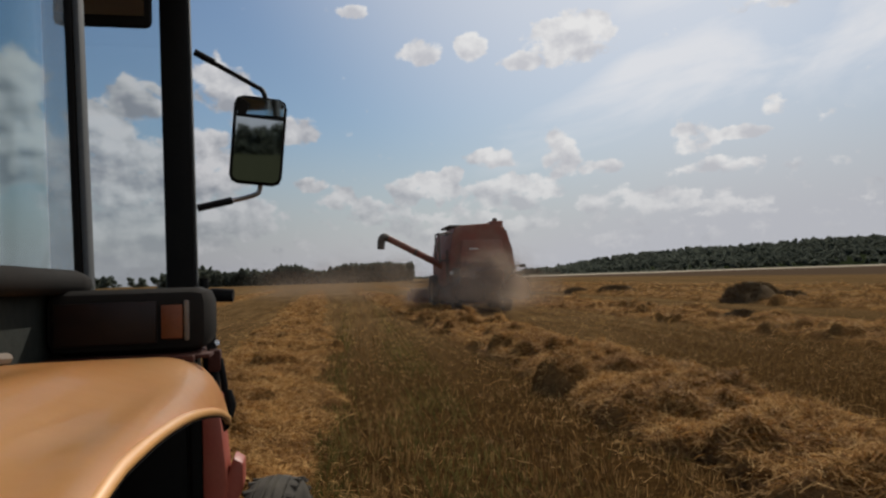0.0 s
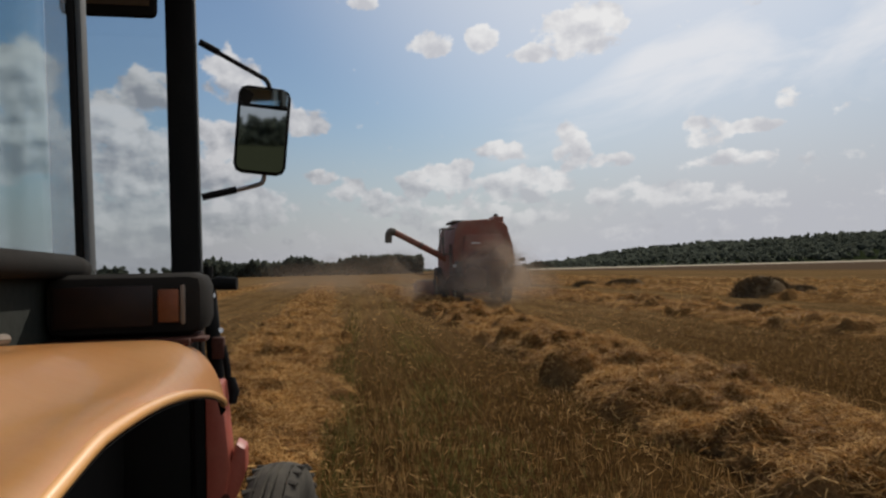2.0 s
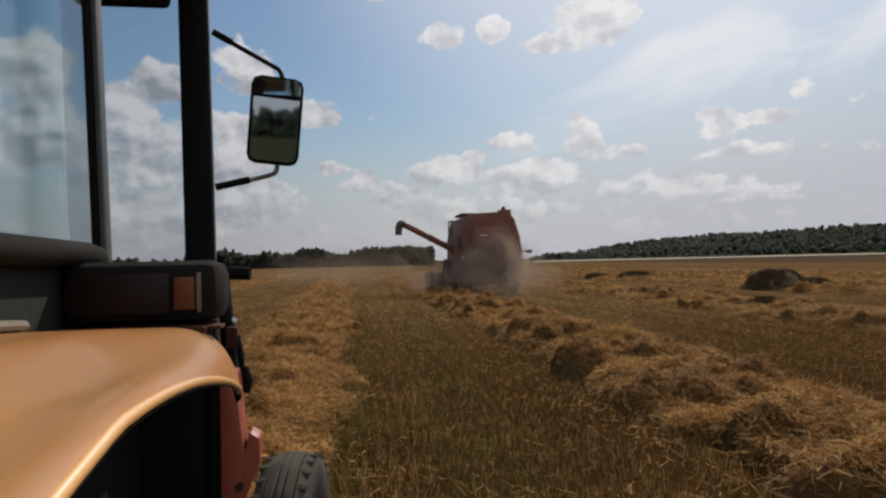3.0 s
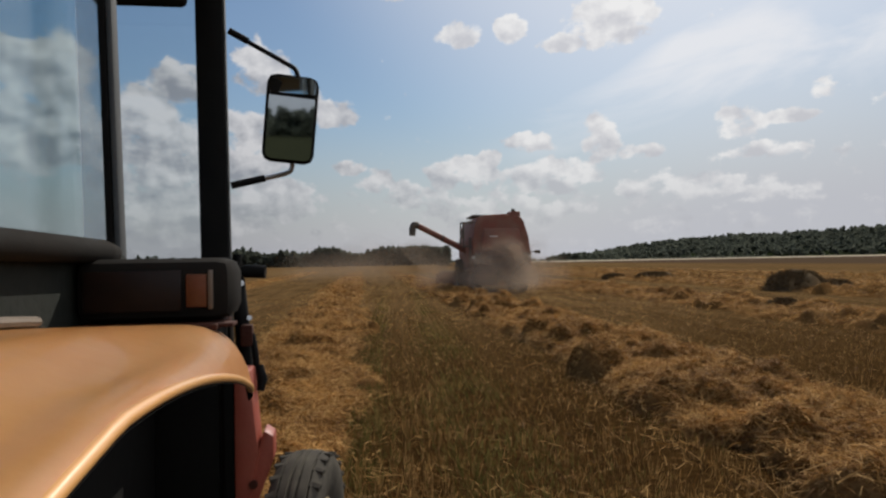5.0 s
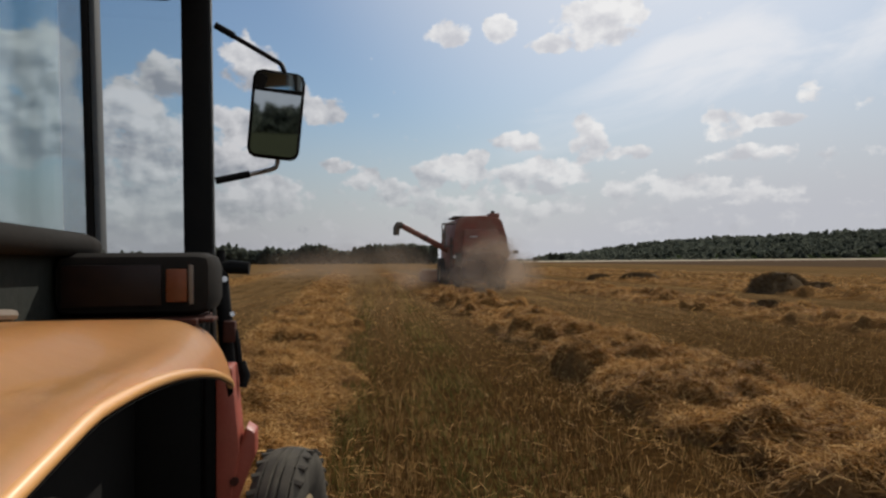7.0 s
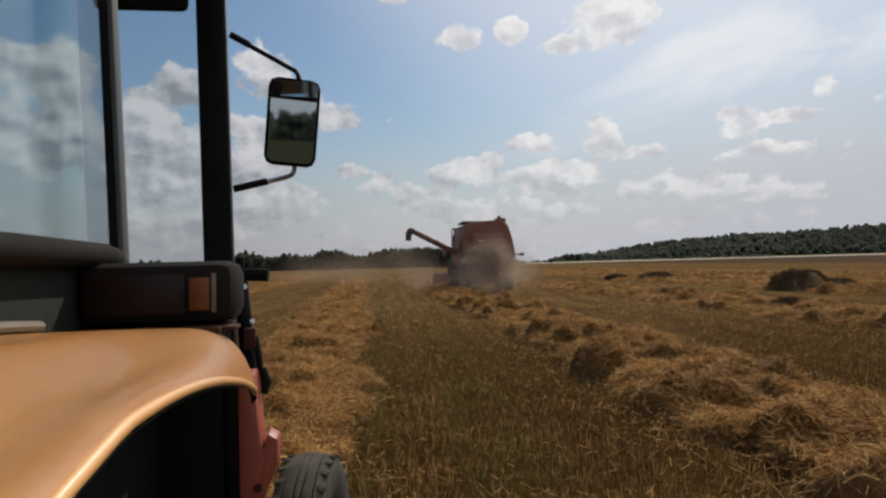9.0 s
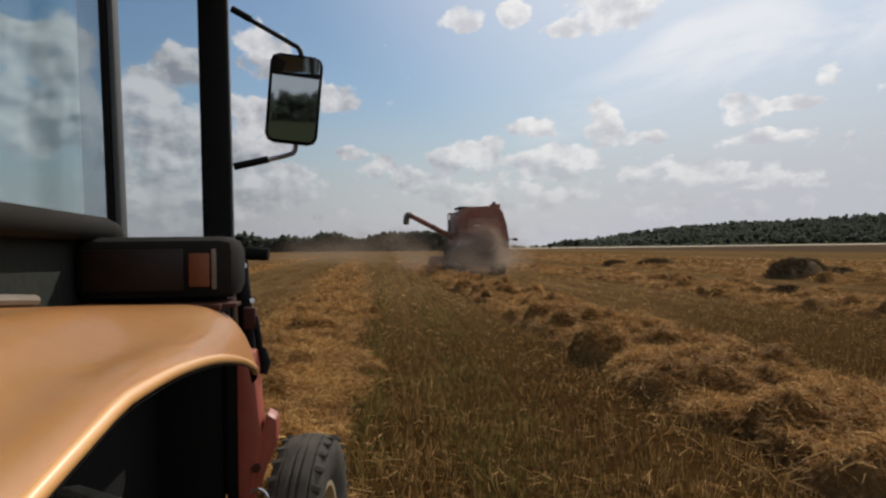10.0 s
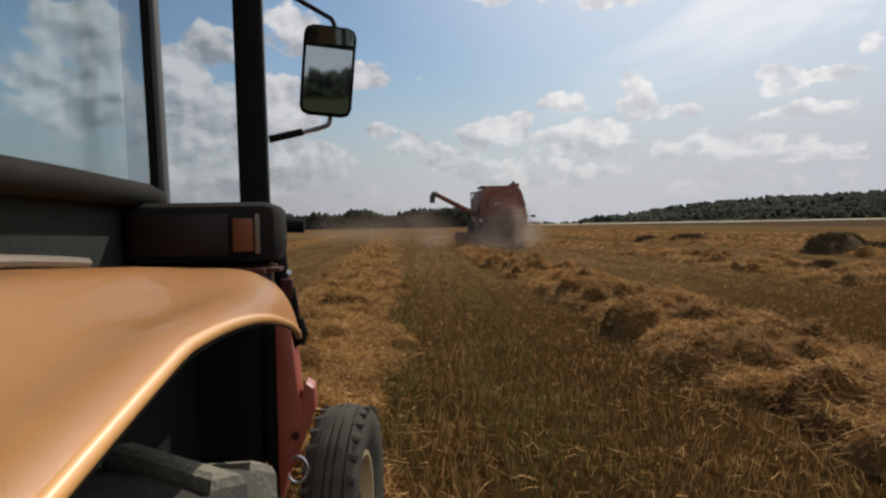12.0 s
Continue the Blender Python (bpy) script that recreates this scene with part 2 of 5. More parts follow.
def dust_material(density):
    """Airborne chaff: thin in itself, densest in the middle of each puff, broken up by noise."""
    m = bpy.data.materials.new("airborne_dust")
    m.use_nodes = True
    nt = m.node_tree
    N, L = nt.nodes.new, nt.links.new
    nt.nodes.remove(nt.nodes["Principled BSDF"])
    tc, info = N("ShaderNodeTexCoord"), N("ShaderNodeObjectInfo")
    c = N("ShaderNodeVectorMath")
    c.operation = "SUBTRACT"
    L(tc.outputs["Generated"], c.inputs[0])
    c.inputs[1].default_value = (0.5, 0.5, 0.5)
    flat = N("ShaderNodeVectorMath")
    flat.operation = "MULTIPLY"
    L(c.outputs[0], flat.inputs[0])
    flat.inputs[1].default_value = (2, 0, 2)
    ln = N("ShaderNodeVectorMath")
    ln.operation = "LENGTH"
    L(flat.outputs[0], ln.inputs[0])
    nz = N("ShaderNodeTexNoise")
    nz.noise_dimensions = "4D"
    nz.inputs["Scale"].default_value, nz.inputs["Detail"].default_value = 1.6, 5
    L(flat.outputs[0], nz.inputs["Vector"])
    w = N("ShaderNodeMath")
    w.operation = "MULTIPLY"
    L(info.outputs["Random"], w.inputs[0])
    w.inputs[1].default_value = 40
    L(w.outputs[0], nz.inputs["W"])
    r = N("ShaderNodeMath")
    r.operation = "MULTIPLY_ADD"
    L(nz.outputs[0], r.inputs[0])
    r.inputs[1].default_value = 0.9
    L(ln.outputs["Value"], r.inputs[2])
    mr = N("ShaderNodeMapRange")
    mr.interpolation_type = "SMOOTHERSTEP"
    L(r.outputs[0], mr.inputs[0])
    for i, v in enumerate((0.35, 1.33, density, 0.0)):
        mr.inputs[i + 1].default_value = v
    t, d, tl, mx, mx2 = (N("ShaderNodeBsdfTransparent"), N("ShaderNodeBsdfDiffuse"), N("ShaderNodeBsdfTranslucent"),
                         N("ShaderNodeMixShader"), N("ShaderNodeMixShader"))
    d.inputs[0].default_value = tl.inputs[0].default_value = (0.41, 0.32, 0.245, 1)
    mx2.inputs[0].default_value = 0.5
    L(d.outputs[0], mx2.inputs[1])
    L(tl.outputs[0], mx2.inputs[2])
    sp, foot, al = N("ShaderNodeSeparateXYZ"), N("ShaderNodeMapRange"), N("ShaderNodeMath")
    foot.interpolation_type, al.operation = "SMOOTHSTEP", "MULTIPLY"
    L(tc.outputs["Generated"], sp.inputs[0])
    L(sp.outputs[2], foot.inputs[0])
    foot.inputs[1].default_value, foot.inputs[2].default_value = 0.04, 0.42
    L(mr.outputs[0], al.inputs[0])
    L(foot.outputs[0], al.inputs[1])
    L(al.outputs[0], mx.inputs[0])
    L(t.outputs[0], mx.inputs[1])
    L(mx2.outputs[0], mx.inputs[2])
    L(mx.outputs[0], nt.nodes["Material Output"].inputs[0])
    return m


def mirror_material():
    m = bpy.data.materials.new("mirror_glass")
    m.use_nodes = True
    p = m.node_tree.nodes["Principled BSDF"]
    p.inputs["Base Color"].default_value = (0.46, 0.51, 0.53, 1)
    p.inputs["Metallic"].default_value, p.inputs["Roughness"].default_value = 1.0, 0.03
    return m


M = dict(
    fender=material("orange_fender_paint", [(0.78, 0.31, 0.040), (0.88, 0.39, 0.066)], 0.42, scale=0.9, fine=34, bump=0.034, dust=0.58, dust_colour=(0.95, 0.64, 0.36), coat=0.45),
    red=material("faded_red_paint", [(0.26, 0.035, 0.02), (0.38, 0.06, 0.035)], 0.5, scale=5, fine=80, bump=0.06, dust=0.3, dust_colour=(0.30, 0.14, 0.08)),
    black=material("black_painted_steel", [(0.006, 0.006, 0.006), (0.011, 0.0105, 0.010)], 0.55, scale=8, fine=120, bump=0.05, dust=0.01, spec=0.08),
    rubber_seal=material("grey_rubber_seal", [(0.075, 0.08, 0.082), (0.115, 0.12, 0.12)], 0.7, scale=10, fine=150, bump=0.05, spec=0.2),
    plastic=material("dusty_black_plastic", [(0.010, 0.010, 0.009), (0.018, 0.016, 0.014)], 0.8, scale=9, fine=160, bump=0.03, dust=0.09, dust_colour=(0.10, 0.08, 0.065), spec=0.06),
    dark=material("dark_interior_steel", [(0.016, 0.019, 0.016), (0.026, 0.029, 0.025)], 0.85, scale=6, fine=60, bump=0.1, spec=0.12),
    # near-black colour that paints the shade under the fender and in the wheel well
    void=material("black_shade_fill", [(0.008, 0.008, 0.007), (0.013, 0.012, 0.011)], 0.9, scale=6, fine=60, bump=0.05, spec=0.08),
    rust=material("rusty_bracket", [(0.05, 0.016, 0.011), (0.09, 0.032, 0.02)], 0.8, scale=14, fine=110, bump=0.2, spec=0.2),
    lens_amber=material("amber_lens", [(0.13, 0.032, 0.008), (0.22, 0.055, 0.012)], 0.35, scale=20, fine=240, bump=0.03, dust=0.12, spec=0.25),
    edge=material("pale_lens_edge", [(0.14, 0.105, 0.075), (0.22, 0.175, 0.13)], 0.5, scale=20, fine=200, bump=0.02),
    lens_red=material("dusty_red_lens", [(0.008, 0.005, 0.004), (0.016, 0.008, 0.006)], 0.4, scale=20, fine=240, bump=0.03, dust=0.10, dust_colour=(0.10, 0.05, 0.03), spec=0.25),
    chrome=material("worn_steel", [(0.45, 0.45, 0.45), (0.6, 0.6, 0.6)], 0.3, 1.0, scale=12, fine=120, bump=0.04),
    tyre=material("dusty_tyre_rubber", [(0.030, 0.028, 0.025), (0.055, 0.050, 0.044)], 0.9, scale=7, fine=90, bump=0.1, dust=0.5, dust_colour=(0.16, 0.14, 0.105), spec=0.1),
    lug=material("dry_mud_on_tyre_lugs", [(0.15, 0.14, 0.11), (0.29, 0.27, 0.21)], 0.9, scale=9, fine=90, bump=0.25, spec=0.1),
    rim=material("cream_rim_paint", [(0.45, 0.33, 0.17), (0.55, 0.42, 0.24)], 0.5, scale=8, fine=90, bump=0.08, dust=0.4),
    combine=material("combine_red_paint", [(0.17, 0.034, 0.020), (0.28, 0.060, 0.034)], 0.65, scale=1.3, fine=14, bump=0.08, dust=0.75, dust_colour=(0.24, 0.135, 0.085)),
    combine_dark=material("combine_dark_steel", [(0.02, 0.017, 0.015), (0.05, 0.04, 0.033)], 0.7, scale=2, fine=20, bump=0.12, dust=0.35),
    combine_white=material("pale_lamp_plate", [(0.65, 0.62, 0.55), (0.75, 0.72, 0.66)], 0.5, scale=4, fine=30, bump=0.0),
    # pale colour of the added sheet that the inside mirror reflects
    headliner=material("pale_mirror_backdrop", [(0.42, 0.42, 0.41), (0.52, 0.52, 0.50)], 0.9, scale=8, fine=120, bump=0.1),
    soil=None,
    stubble=material("cereal_stubble", [(0.056, 0.029, 0.010), (0.120, 0.066, 0.023), (0.36, 0.22, 0.085)], 0.75, scale=0.9, fine=3, bump=0.0, rand=0.6, through_light=0.3, island=True, spec=0.03),
    weeds=material("green_weeds", [(0.060, 0.060, 0.016), (0.12, 0.112, 0.032), (0.22, 0.185, 0.060)], 0.7, scale=0.9, fine=3, bump=0.0, rand=0.5, through_light=0.35, island=True, spec=0.04),
    straw=material("golden_straw", [(0.17, 0.080, 0.022), (0.40, 0.208, 0.062), (0.70, 0.42, 0.15)], 0.7, scale=1.2, fine=4, bump=0.0, rand=0.6, through_light=0.22, island=True, spec=0.06),
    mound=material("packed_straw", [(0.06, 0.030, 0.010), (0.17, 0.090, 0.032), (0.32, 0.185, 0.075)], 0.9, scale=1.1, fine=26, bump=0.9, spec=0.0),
    heap=material("dark_heap_straw", [(0.11, 0.075, 0.04), (0.17, 0.115, 0.06), (0.25, 0.17, 0.09)], 0.9, scale=1.3, fine=18, bump=0.9, spec=0.05),
    # leaf colours lifted towards grey, painting in the haze of distance
    leaves=material("hazy_leaves", [(0.080, 0.092, 0.072), (0.11, 0.122, 0.094), (0.145, 0.155, 0.118)], 0.85, scale=0.05, fine=0.4, bump=0.0, rand=0.5, through_light=0.6, island=True, spec=0.05),
    bark=material("bark", [(0.06, 0.045, 0.03), (0.11, 0.085, 0.06)], 0.9, scale=2, fine=15, bump=0.4),
    # hill ground coloured dark so sunlit gaps between trees read as shade
    far_ground=material("shaded_wooded_slope", [(0.016, 0.022, 0.010), (0.03, 0.036, 0.016)], 0.95, scale=0.02, fine=0.2, bump=0.0, spec=0.0),
    mirror=mirror_material(),
    pane=glass("tinted_window_glass", (0.84, 0.885, 0.88), 0.05),
    pane_edge=glass("thick_glass_edge", (0.84, 0.87, 0.88), 0.22, 0.6),
    clear=glass("clear_windscreen", (0.93, 0.95, 0.95), 0.03),
    dust=dust_material(DUST),
    thin_dust=dust_material(DUST * 0.42),
)


def field_material():
    """Stubble soil: brown litter between the rows, paling with distance into streaks, green wheel tracks, a pale field
    beyond.
    """
    m = bpy.data.materials.new("stubble_soil")
    m.use_nodes = True
    nt = m.node_tree
    N, L = nt.nodes.new, nt.links.new
    p = nt.nodes["Principled BSDF"]
    tc = N("ShaderNodeTexCoord")

    def noise_(s, d, rough=0.6, stretch=None):
        n = N("ShaderNodeTexNoise")
        n.inputs["Scale"].default_value, n.inputs["Detail"].default_value, n.inputs["Roughness"].default_value = s, d, rough
        if stretch:
            v = N("ShaderNodeVectorMath")
            v.operation = "MULTIPLY"
            L(tc.outputs["Object"], v.inputs[0])
            v.inputs[1].default_value = stretch
            L(v.outputs[0], n.inputs["Vector"])
        else:
            L(tc.outputs["Object"], n.inputs["Vector"])
        return n.outputs[0]

    def ramp(v, stops):
        r = N("ShaderNodeValToRGB")
        el = r.color_ramp.elements
        while len(el) < len(stops):
            el.new(0.5)
        for e, (pos, c) in zip(el, stops):
            e.position, e.color = pos, (*c, 1)
        L(v, r.inputs[0])
        return r.outputs[0]

    def rng(v, a, b, lo=0.0, hi=1.0):
        n = N("ShaderNodeMapRange")
        n.interpolation_type = "SMOOTHSTEP"
        L(v, n.inputs[0])
        for i, x in enumerate((a, b, lo, hi)):
            n.inputs[i + 1].default_value = x
        return n.outputs[0]

    def mul(a, b):
        n = N("ShaderNodeMath")
        n.operation = "MULTIPLY"
        for i, v in enumerate((a, b)):
            if isinstance(v, (int, float)):
                n.inputs[i].default_value = v
            else:
                L(v, n.inputs[i])
        return n.outputs[0]

    def mix(f, a, b):
        n = N("ShaderNodeMix")
        n.data_type = "RGBA"
        L(f, n.inputs[0])
        for s, v in ((n.inputs[6], a), (n.inputs[7], b)):
            if isinstance(v, tuple):
                s.default_value = (*v, 1)
            else:
                L(v, s)
        return n.outputs[2]

    sep = N("ShaderNodeSeparateXYZ")
    L(tc.outputs["Object"], sep.inputs[0])
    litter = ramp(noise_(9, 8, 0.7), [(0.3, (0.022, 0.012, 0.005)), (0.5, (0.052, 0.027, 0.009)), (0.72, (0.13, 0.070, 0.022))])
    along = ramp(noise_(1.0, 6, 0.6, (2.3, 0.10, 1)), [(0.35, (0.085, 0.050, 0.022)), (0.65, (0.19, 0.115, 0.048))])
    # soil turns from dark litter to the paler streaks between y 6 and 26
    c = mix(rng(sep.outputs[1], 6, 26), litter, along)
    big = noise_(0.06, 4, 0.6, (1, 0.35, 1))
    c = mix(rng(big, 0.45, 0.7, 0.0, 0.45), c, (0.23, 0.142, 0.062))
    # darker ploughed belt beyond the rows, then a pale field before the wood
    wobble = mul(noise_(0.01, 2), 60)
    far = N("ShaderNodeMath")
    far.operation = "ADD"
    L(sep.outputs[1], far.inputs[0])
    L(wobble, far.inputs[1])
    right = rng(sep.outputs[0], 40, 110)
    c = mix(mul(rng(sep.outputs[0], 66, 80), rng(far.outputs[0], 428, 440, 1, 0)), c, (0.088, 0.060, 0.038))
    c = mix(rng(sep.outputs[1], -7, -4, 1, 0), c, (0.052, 0.054, 0.030))      # green verge behind the tractor
    pale = mul(rng(far.outputs[0], 438, 450), right)
    c = mix(pale, c, (0.42, 0.36, 0.27))
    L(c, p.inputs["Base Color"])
    p.inputs["Roughness"].default_value = 0.95
    p.inputs["Specular IOR Level"].default_value = 0.0
    b = N("ShaderNodeBump")
    b.inputs["Strength"].default_value, b.inputs["Distance"].default_value = 0.9, 0.05
    L(noise_(22, 5), b.inputs["Height"])
    L(b.outputs[0], p.inputs["Normal"])
    return m


M["soil"] = field_material()


# ---------------------------------------------------------------- mesh helpers
def part(name, bm, mat, parent=None, label="", smooth=True):
    me = bpy.data.meshes.new(name)
    bmesh.ops.recalc_face_normals(bm, faces=bm.faces)
    bm.to_mesh(me)
    bm.free()
    me.materials.append(mat)
    if smooth:
        me.polygons.foreach_set("use_smooth", [True] * len(me.polygons))
        me.set_sharp_from_angle(angle=radians(38))
    ob = new(name, me)
    if parent:
        ob.parent = parent
    if label:
        ob["label"] = label
    return ob


def raw(name, verts, faces, mat, parent=None, smooth=False):
    """A mesh straight from arrays: verts (n, 3), faces (m, k)."""
    me = bpy.data.meshes.new(name)
    verts, faces = np.asarray(verts, np.float32), np.asarray(faces, np.int32)
    k = faces.shape[1]
    me.vertices.add(len(verts))
    me.vertices.foreach_set("co", verts.ravel())
    me.loops.add(faces.size)
    me.loops.foreach_set("vertex_index", faces.ravel())
    me.polygons.add(len(faces))
    me.polygons.foreach_set("loop_start", np.arange(0, faces.size, k, dtype=np.int32))
    me.update(calc_edges=True)
    me.validate()
    me.materials.append(mat)
    if smooth:
        me.polygons.foreach_set("use_smooth", np.ones(len(faces), bool))
    ob = new(name, me)
    if parent:
        ob.parent = parent
    return ob


def thing(name, m, label, category, group="", kind=""):
    ob = new(name)
    ob.empty_display_size = 0.2
    ob.matrix_basis = m
    return tagged(ob, label, category, group, kind)


def box(bm, lo, hi, bevel=0.0, m=None, seg=2):
    lo, hi = Vector(lo), Vector(hi)
    r = bmesh.ops.create_cube(bm, size=1)
    c, s = (lo + hi) / 2, hi - lo
    for v in r["verts"]:
        v.co = Vector((v.co.x * s.x, v.co.y * s.y, v.co.z * s.z)) + c
    vs = r["verts"]
    if bevel:
        es = list({e for v in vs for e in v.link_edges})
        out = bmesh.ops.bevel(bm, geom=es, offset=bevel, segments=seg, affect="EDGES", profile=0.5)
        vs = list({v for f in out["faces"] for v in f.verts} | {v for v in vs if v.is_valid})
    if m is not None:
        bmesh.ops.transform(bm, matrix=m, verts=vs)
    return vs


def one_box(lo, hi, bevel=0.0, m=None):
    bm = bmesh.new()
    box(bm, lo, hi, bevel, m)
    return bm


def tube(bm, pts, r, n=10, caps=True):
    """A round bar along points; r is one radius or one for each point."""
    pts = [Vector(p) for p in pts]
    rs = r if isinstance(r, (list, tuple)) else [r] * len(pts)
    rings, side = [], None
    for i, p in enumerate(pts):
        d = (pts[min(i + 1, len(pts) - 1)] - pts[max(i - 1, 0)]).normalized()
        if side is None:
            side = d.orthogonal().normalized()
        side = (side - d * side.dot(d)).normalized()
        up = d.cross(side)
        rings.append([bm.verts.new(p + rs[i] * (math.cos(2 * math.pi * k / n) * side + math.sin(2 * math.pi * k / n) * up)) for k in range(n)])
    for a, b in zip(rings, rings[1:]):
        for k in range(n):
            bm.faces.new((a[k], a[(k + 1) % n], b[(k + 1) % n], b[k]))
    if caps:
        bm.faces.new(rings[0][::-1])
        bm.faces.new(rings[-1])


def one_tube(pts, r, n=10):
    bm = bmesh.new()
    tube(bm, pts, r, n)
    return bm


def curve_points(pts, steps=6):
    """A smooth line through points."""
    pts = [Vector(p) for p in pts]
    out = []
    for i in range(len(pts) - 1):
        p0, p1, p2, p3 = pts[max(i - 1, 0)], pts[i], pts[i + 1], pts[min(i + 2, len(pts) - 1)]
        for k in range(steps):
            t = k / steps
            out.append(0.5 * ((2 * p1) + (p2 - p0) * t + (2 * p0 - 5 * p1 + 4 * p2 - p3) * t * t + (3 * p1 - p0 - 3 * p2 + p3) * t ** 3))
    return out + [pts[-1]]


def lathe(bm, profile, n=40):
    """Turns (x, r) pairs about the x axis; the profile is closed into a ring."""
    rings = [[bm.verts.new((x, r * math.cos(2 * math.pi * k / n), r * math.sin(2 * math.pi * k / n))) for x, r in profile] for k in range(n)]
    for k in range(n):
        a, b = rings[k], rings[(k + 1) % n]
        for i in range(len(profile)):
            j = (i + 1) % len(profile)
            bm.faces.new((a[i], a[j], b[j], b[i]))


def prism(bm, outline, y0, y1, bevel=0.0):
    """An outline of (x, z) pushed from y0 to y1."""
    a = [bm.verts.new((x, y0, z)) for x, z in outline]
    b = [bm.verts.new((x, y1, z)) for x, z in outline]
    n = len(outline)
    bm.faces.new(a)
    bm.faces.new(b[::-1])
    for i in range(n):
        bm.faces.new((a[i], b[i], b[(i + 1) % n], a[(i + 1) % n]))
    if bevel:
        bmesh.ops.bevel(bm, geom=list(bm.edges), offset=bevel, segments=2, affect="EDGES", profile=0.5)


def value_noise(x, y, seed=0):
    """Smooth noise in 0..1 on arrays."""
    xi, yi = np.floor(x).astype(np.int64), np.floor(y).astype(np.int64)
    fx, fy = x - xi, y - yi
    fx, fy = fx * fx * (3 - 2 * fx), fy * fy * (3 - 2 * fy)

    def h(a, b):
        n = (a * 374761393 + b * 668265263 + seed * 1442695041) & 0x7FFFFFFF
        n = ((n ^ (n >> 13)) * 1274126177) & 0x7FFFFFFF
        return ((n ^ (n >> 16)) & 0xFFFF) / 65535.0
    a, b, c, d = h(xi, yi), h(xi + 1, yi), h(xi, yi + 1), h(xi + 1, yi + 1)
    return (a * (1 - fx) + b * fx) * (1 - fy) + (c * (1 - fx) + d * fx) * fy


def fractal(x, y, octaves=4, seed=0):
    s, a, t = 0, 1, 0
    for o in range(octaves):
        s = s + a * value_noise(x * 2 ** o, y * 2 ** o, seed + o)
        t += a
        a *= 0.5
    return s / t


# ---------------------------------------------------------------- ground
def build_ground():
    def axis(lo, hi, fine_lo, fine_hi, step, grow):
        a = list(np.arange(fine_lo, fine_hi, step))
        s, v = step, fine_hi
        while v < hi:
            a.append(v)
            s *= grow
            v += s
        a.append(hi)
        s, v = step, fine_lo
        while v > lo:
            s *= grow
            v -= s
            a.insert(0, max(v, lo))
        return np.array(a)
    xs, ys = axis(-3000, 3000, -8, 14, 0.16, 1.12), axis(-1500, 4000, 1.5, 30, 0.16, 1.10)
    X, Y = np.meshgrid(xs, ys)
    near = np.exp(-(np.maximum(0, np.abs(X) - 10) / 15) ** 2) * np.exp(-(np.maximum(0, np.abs(Y - 12) - 25) / 25) ** 2)
    Z = near * (0.05 * (fractal(X * 1.3, Y * 0.5, 4, 3) - 0.5) + 0.03 * (value_noise(X * 6, Y * 5, 9) - 0.5))
    n, k = len(xs), len(ys)
    i = (np.arange(k - 1)[:, None] * n + np.arange(n - 1)[None, :]).ravel()
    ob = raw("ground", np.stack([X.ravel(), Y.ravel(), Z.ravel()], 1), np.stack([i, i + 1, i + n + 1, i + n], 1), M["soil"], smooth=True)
    tagged(ob, "flat harvested cereal field with brown stubble soil", "field", kind="structure")


build_ground()


def blades(n, xr, yr, height, width, seed, keep=None, lean=0.35):
    """Upright stalks, one tapering blade each; dense near the camera and thinner with distance."""
    g = np.random.default_rng(seed)
    u = g.random(n)
    y = yr[0] * (yr[1] / yr[0]) ** u
    x = np.round(g.uniform(xr[0], xr[1], n) / 0.125) * 0.125 + g.normal(0, 0.024, n) - 0.018 * y + 0.05 * np.sin(y * 0.35)   # drilled rows
    if keep is not None:
        ok = g.random(n) < keep(x, y)
        x, y = x[ok], y[ok]
    n = len(x)
    h = height * g.uniform(0.45, 1.25, n) * np.clip(1.25 - y / 32, 0.4, 1)      # shortened with distance to fit the camera's view: more bright soil shows
    w = width * g.uniform(0.6, 1.4, n) * np.maximum(1, y / 13)
    a = g.uniform(0, math.pi, n)
    lx, ly = g.normal(0, lean, n) * h, g.normal(0, lean, n) * h
    base = np.stack([x, y, np.full(n, -0.02)], 1)
    side = np.stack([np.cos(a) * w / 2, np.sin(a) * w / 2 * 0.4, np.zeros(n)], 1)
    top = base + np.stack([lx, ly, h], 1)
    verts = np.stack([base - side, base + side, top + side * 0.5, top - side * 0.5], 1).reshape(-1, 3)
    return verts, np.arange(4 * n).reshape(-1, 4)


# the rows of cut straw: x at y = 0, drift per metre, share of the bend, half width, height, first and last y, seed
ROWS = [
    (3.48, 0.0, 1.0, 1.05, 0.34, 3.4, 120, 1),
    (-0.98, -0.060, 0.0, 1.05, 0.24, 3.4, 120, 2),
    (11.2, 0.0, 1.2, 1.65, 0.32, 4.0, 150, 3),
    (19.0, 0.0, 1.0, 1.60, 0.36, 8.0, 160, 4),
    (25.6, 0.0, 1.0, 1.50, 0.32, 14.0, 170, 5),
    (33.0, 0.0, 1.0, 1.50, 0.32, 20.0, 180, 6),
    (-8.6, -0.060, 0.0, 1.30, 0.22, 10.0, 140, 7),
]


def centre_line(y, row):
    """The rows swing to the left further up the field."""
    return row[0] + row[1] * y + row[2] * np.interp(y, [3, 5, 6.5, 8, 12, 16, 20, 26, 36, 200], [0.9, 0.42, 0.1, 0, 0, -0.15, -0.35, -0.7, -1.25, -9.5])


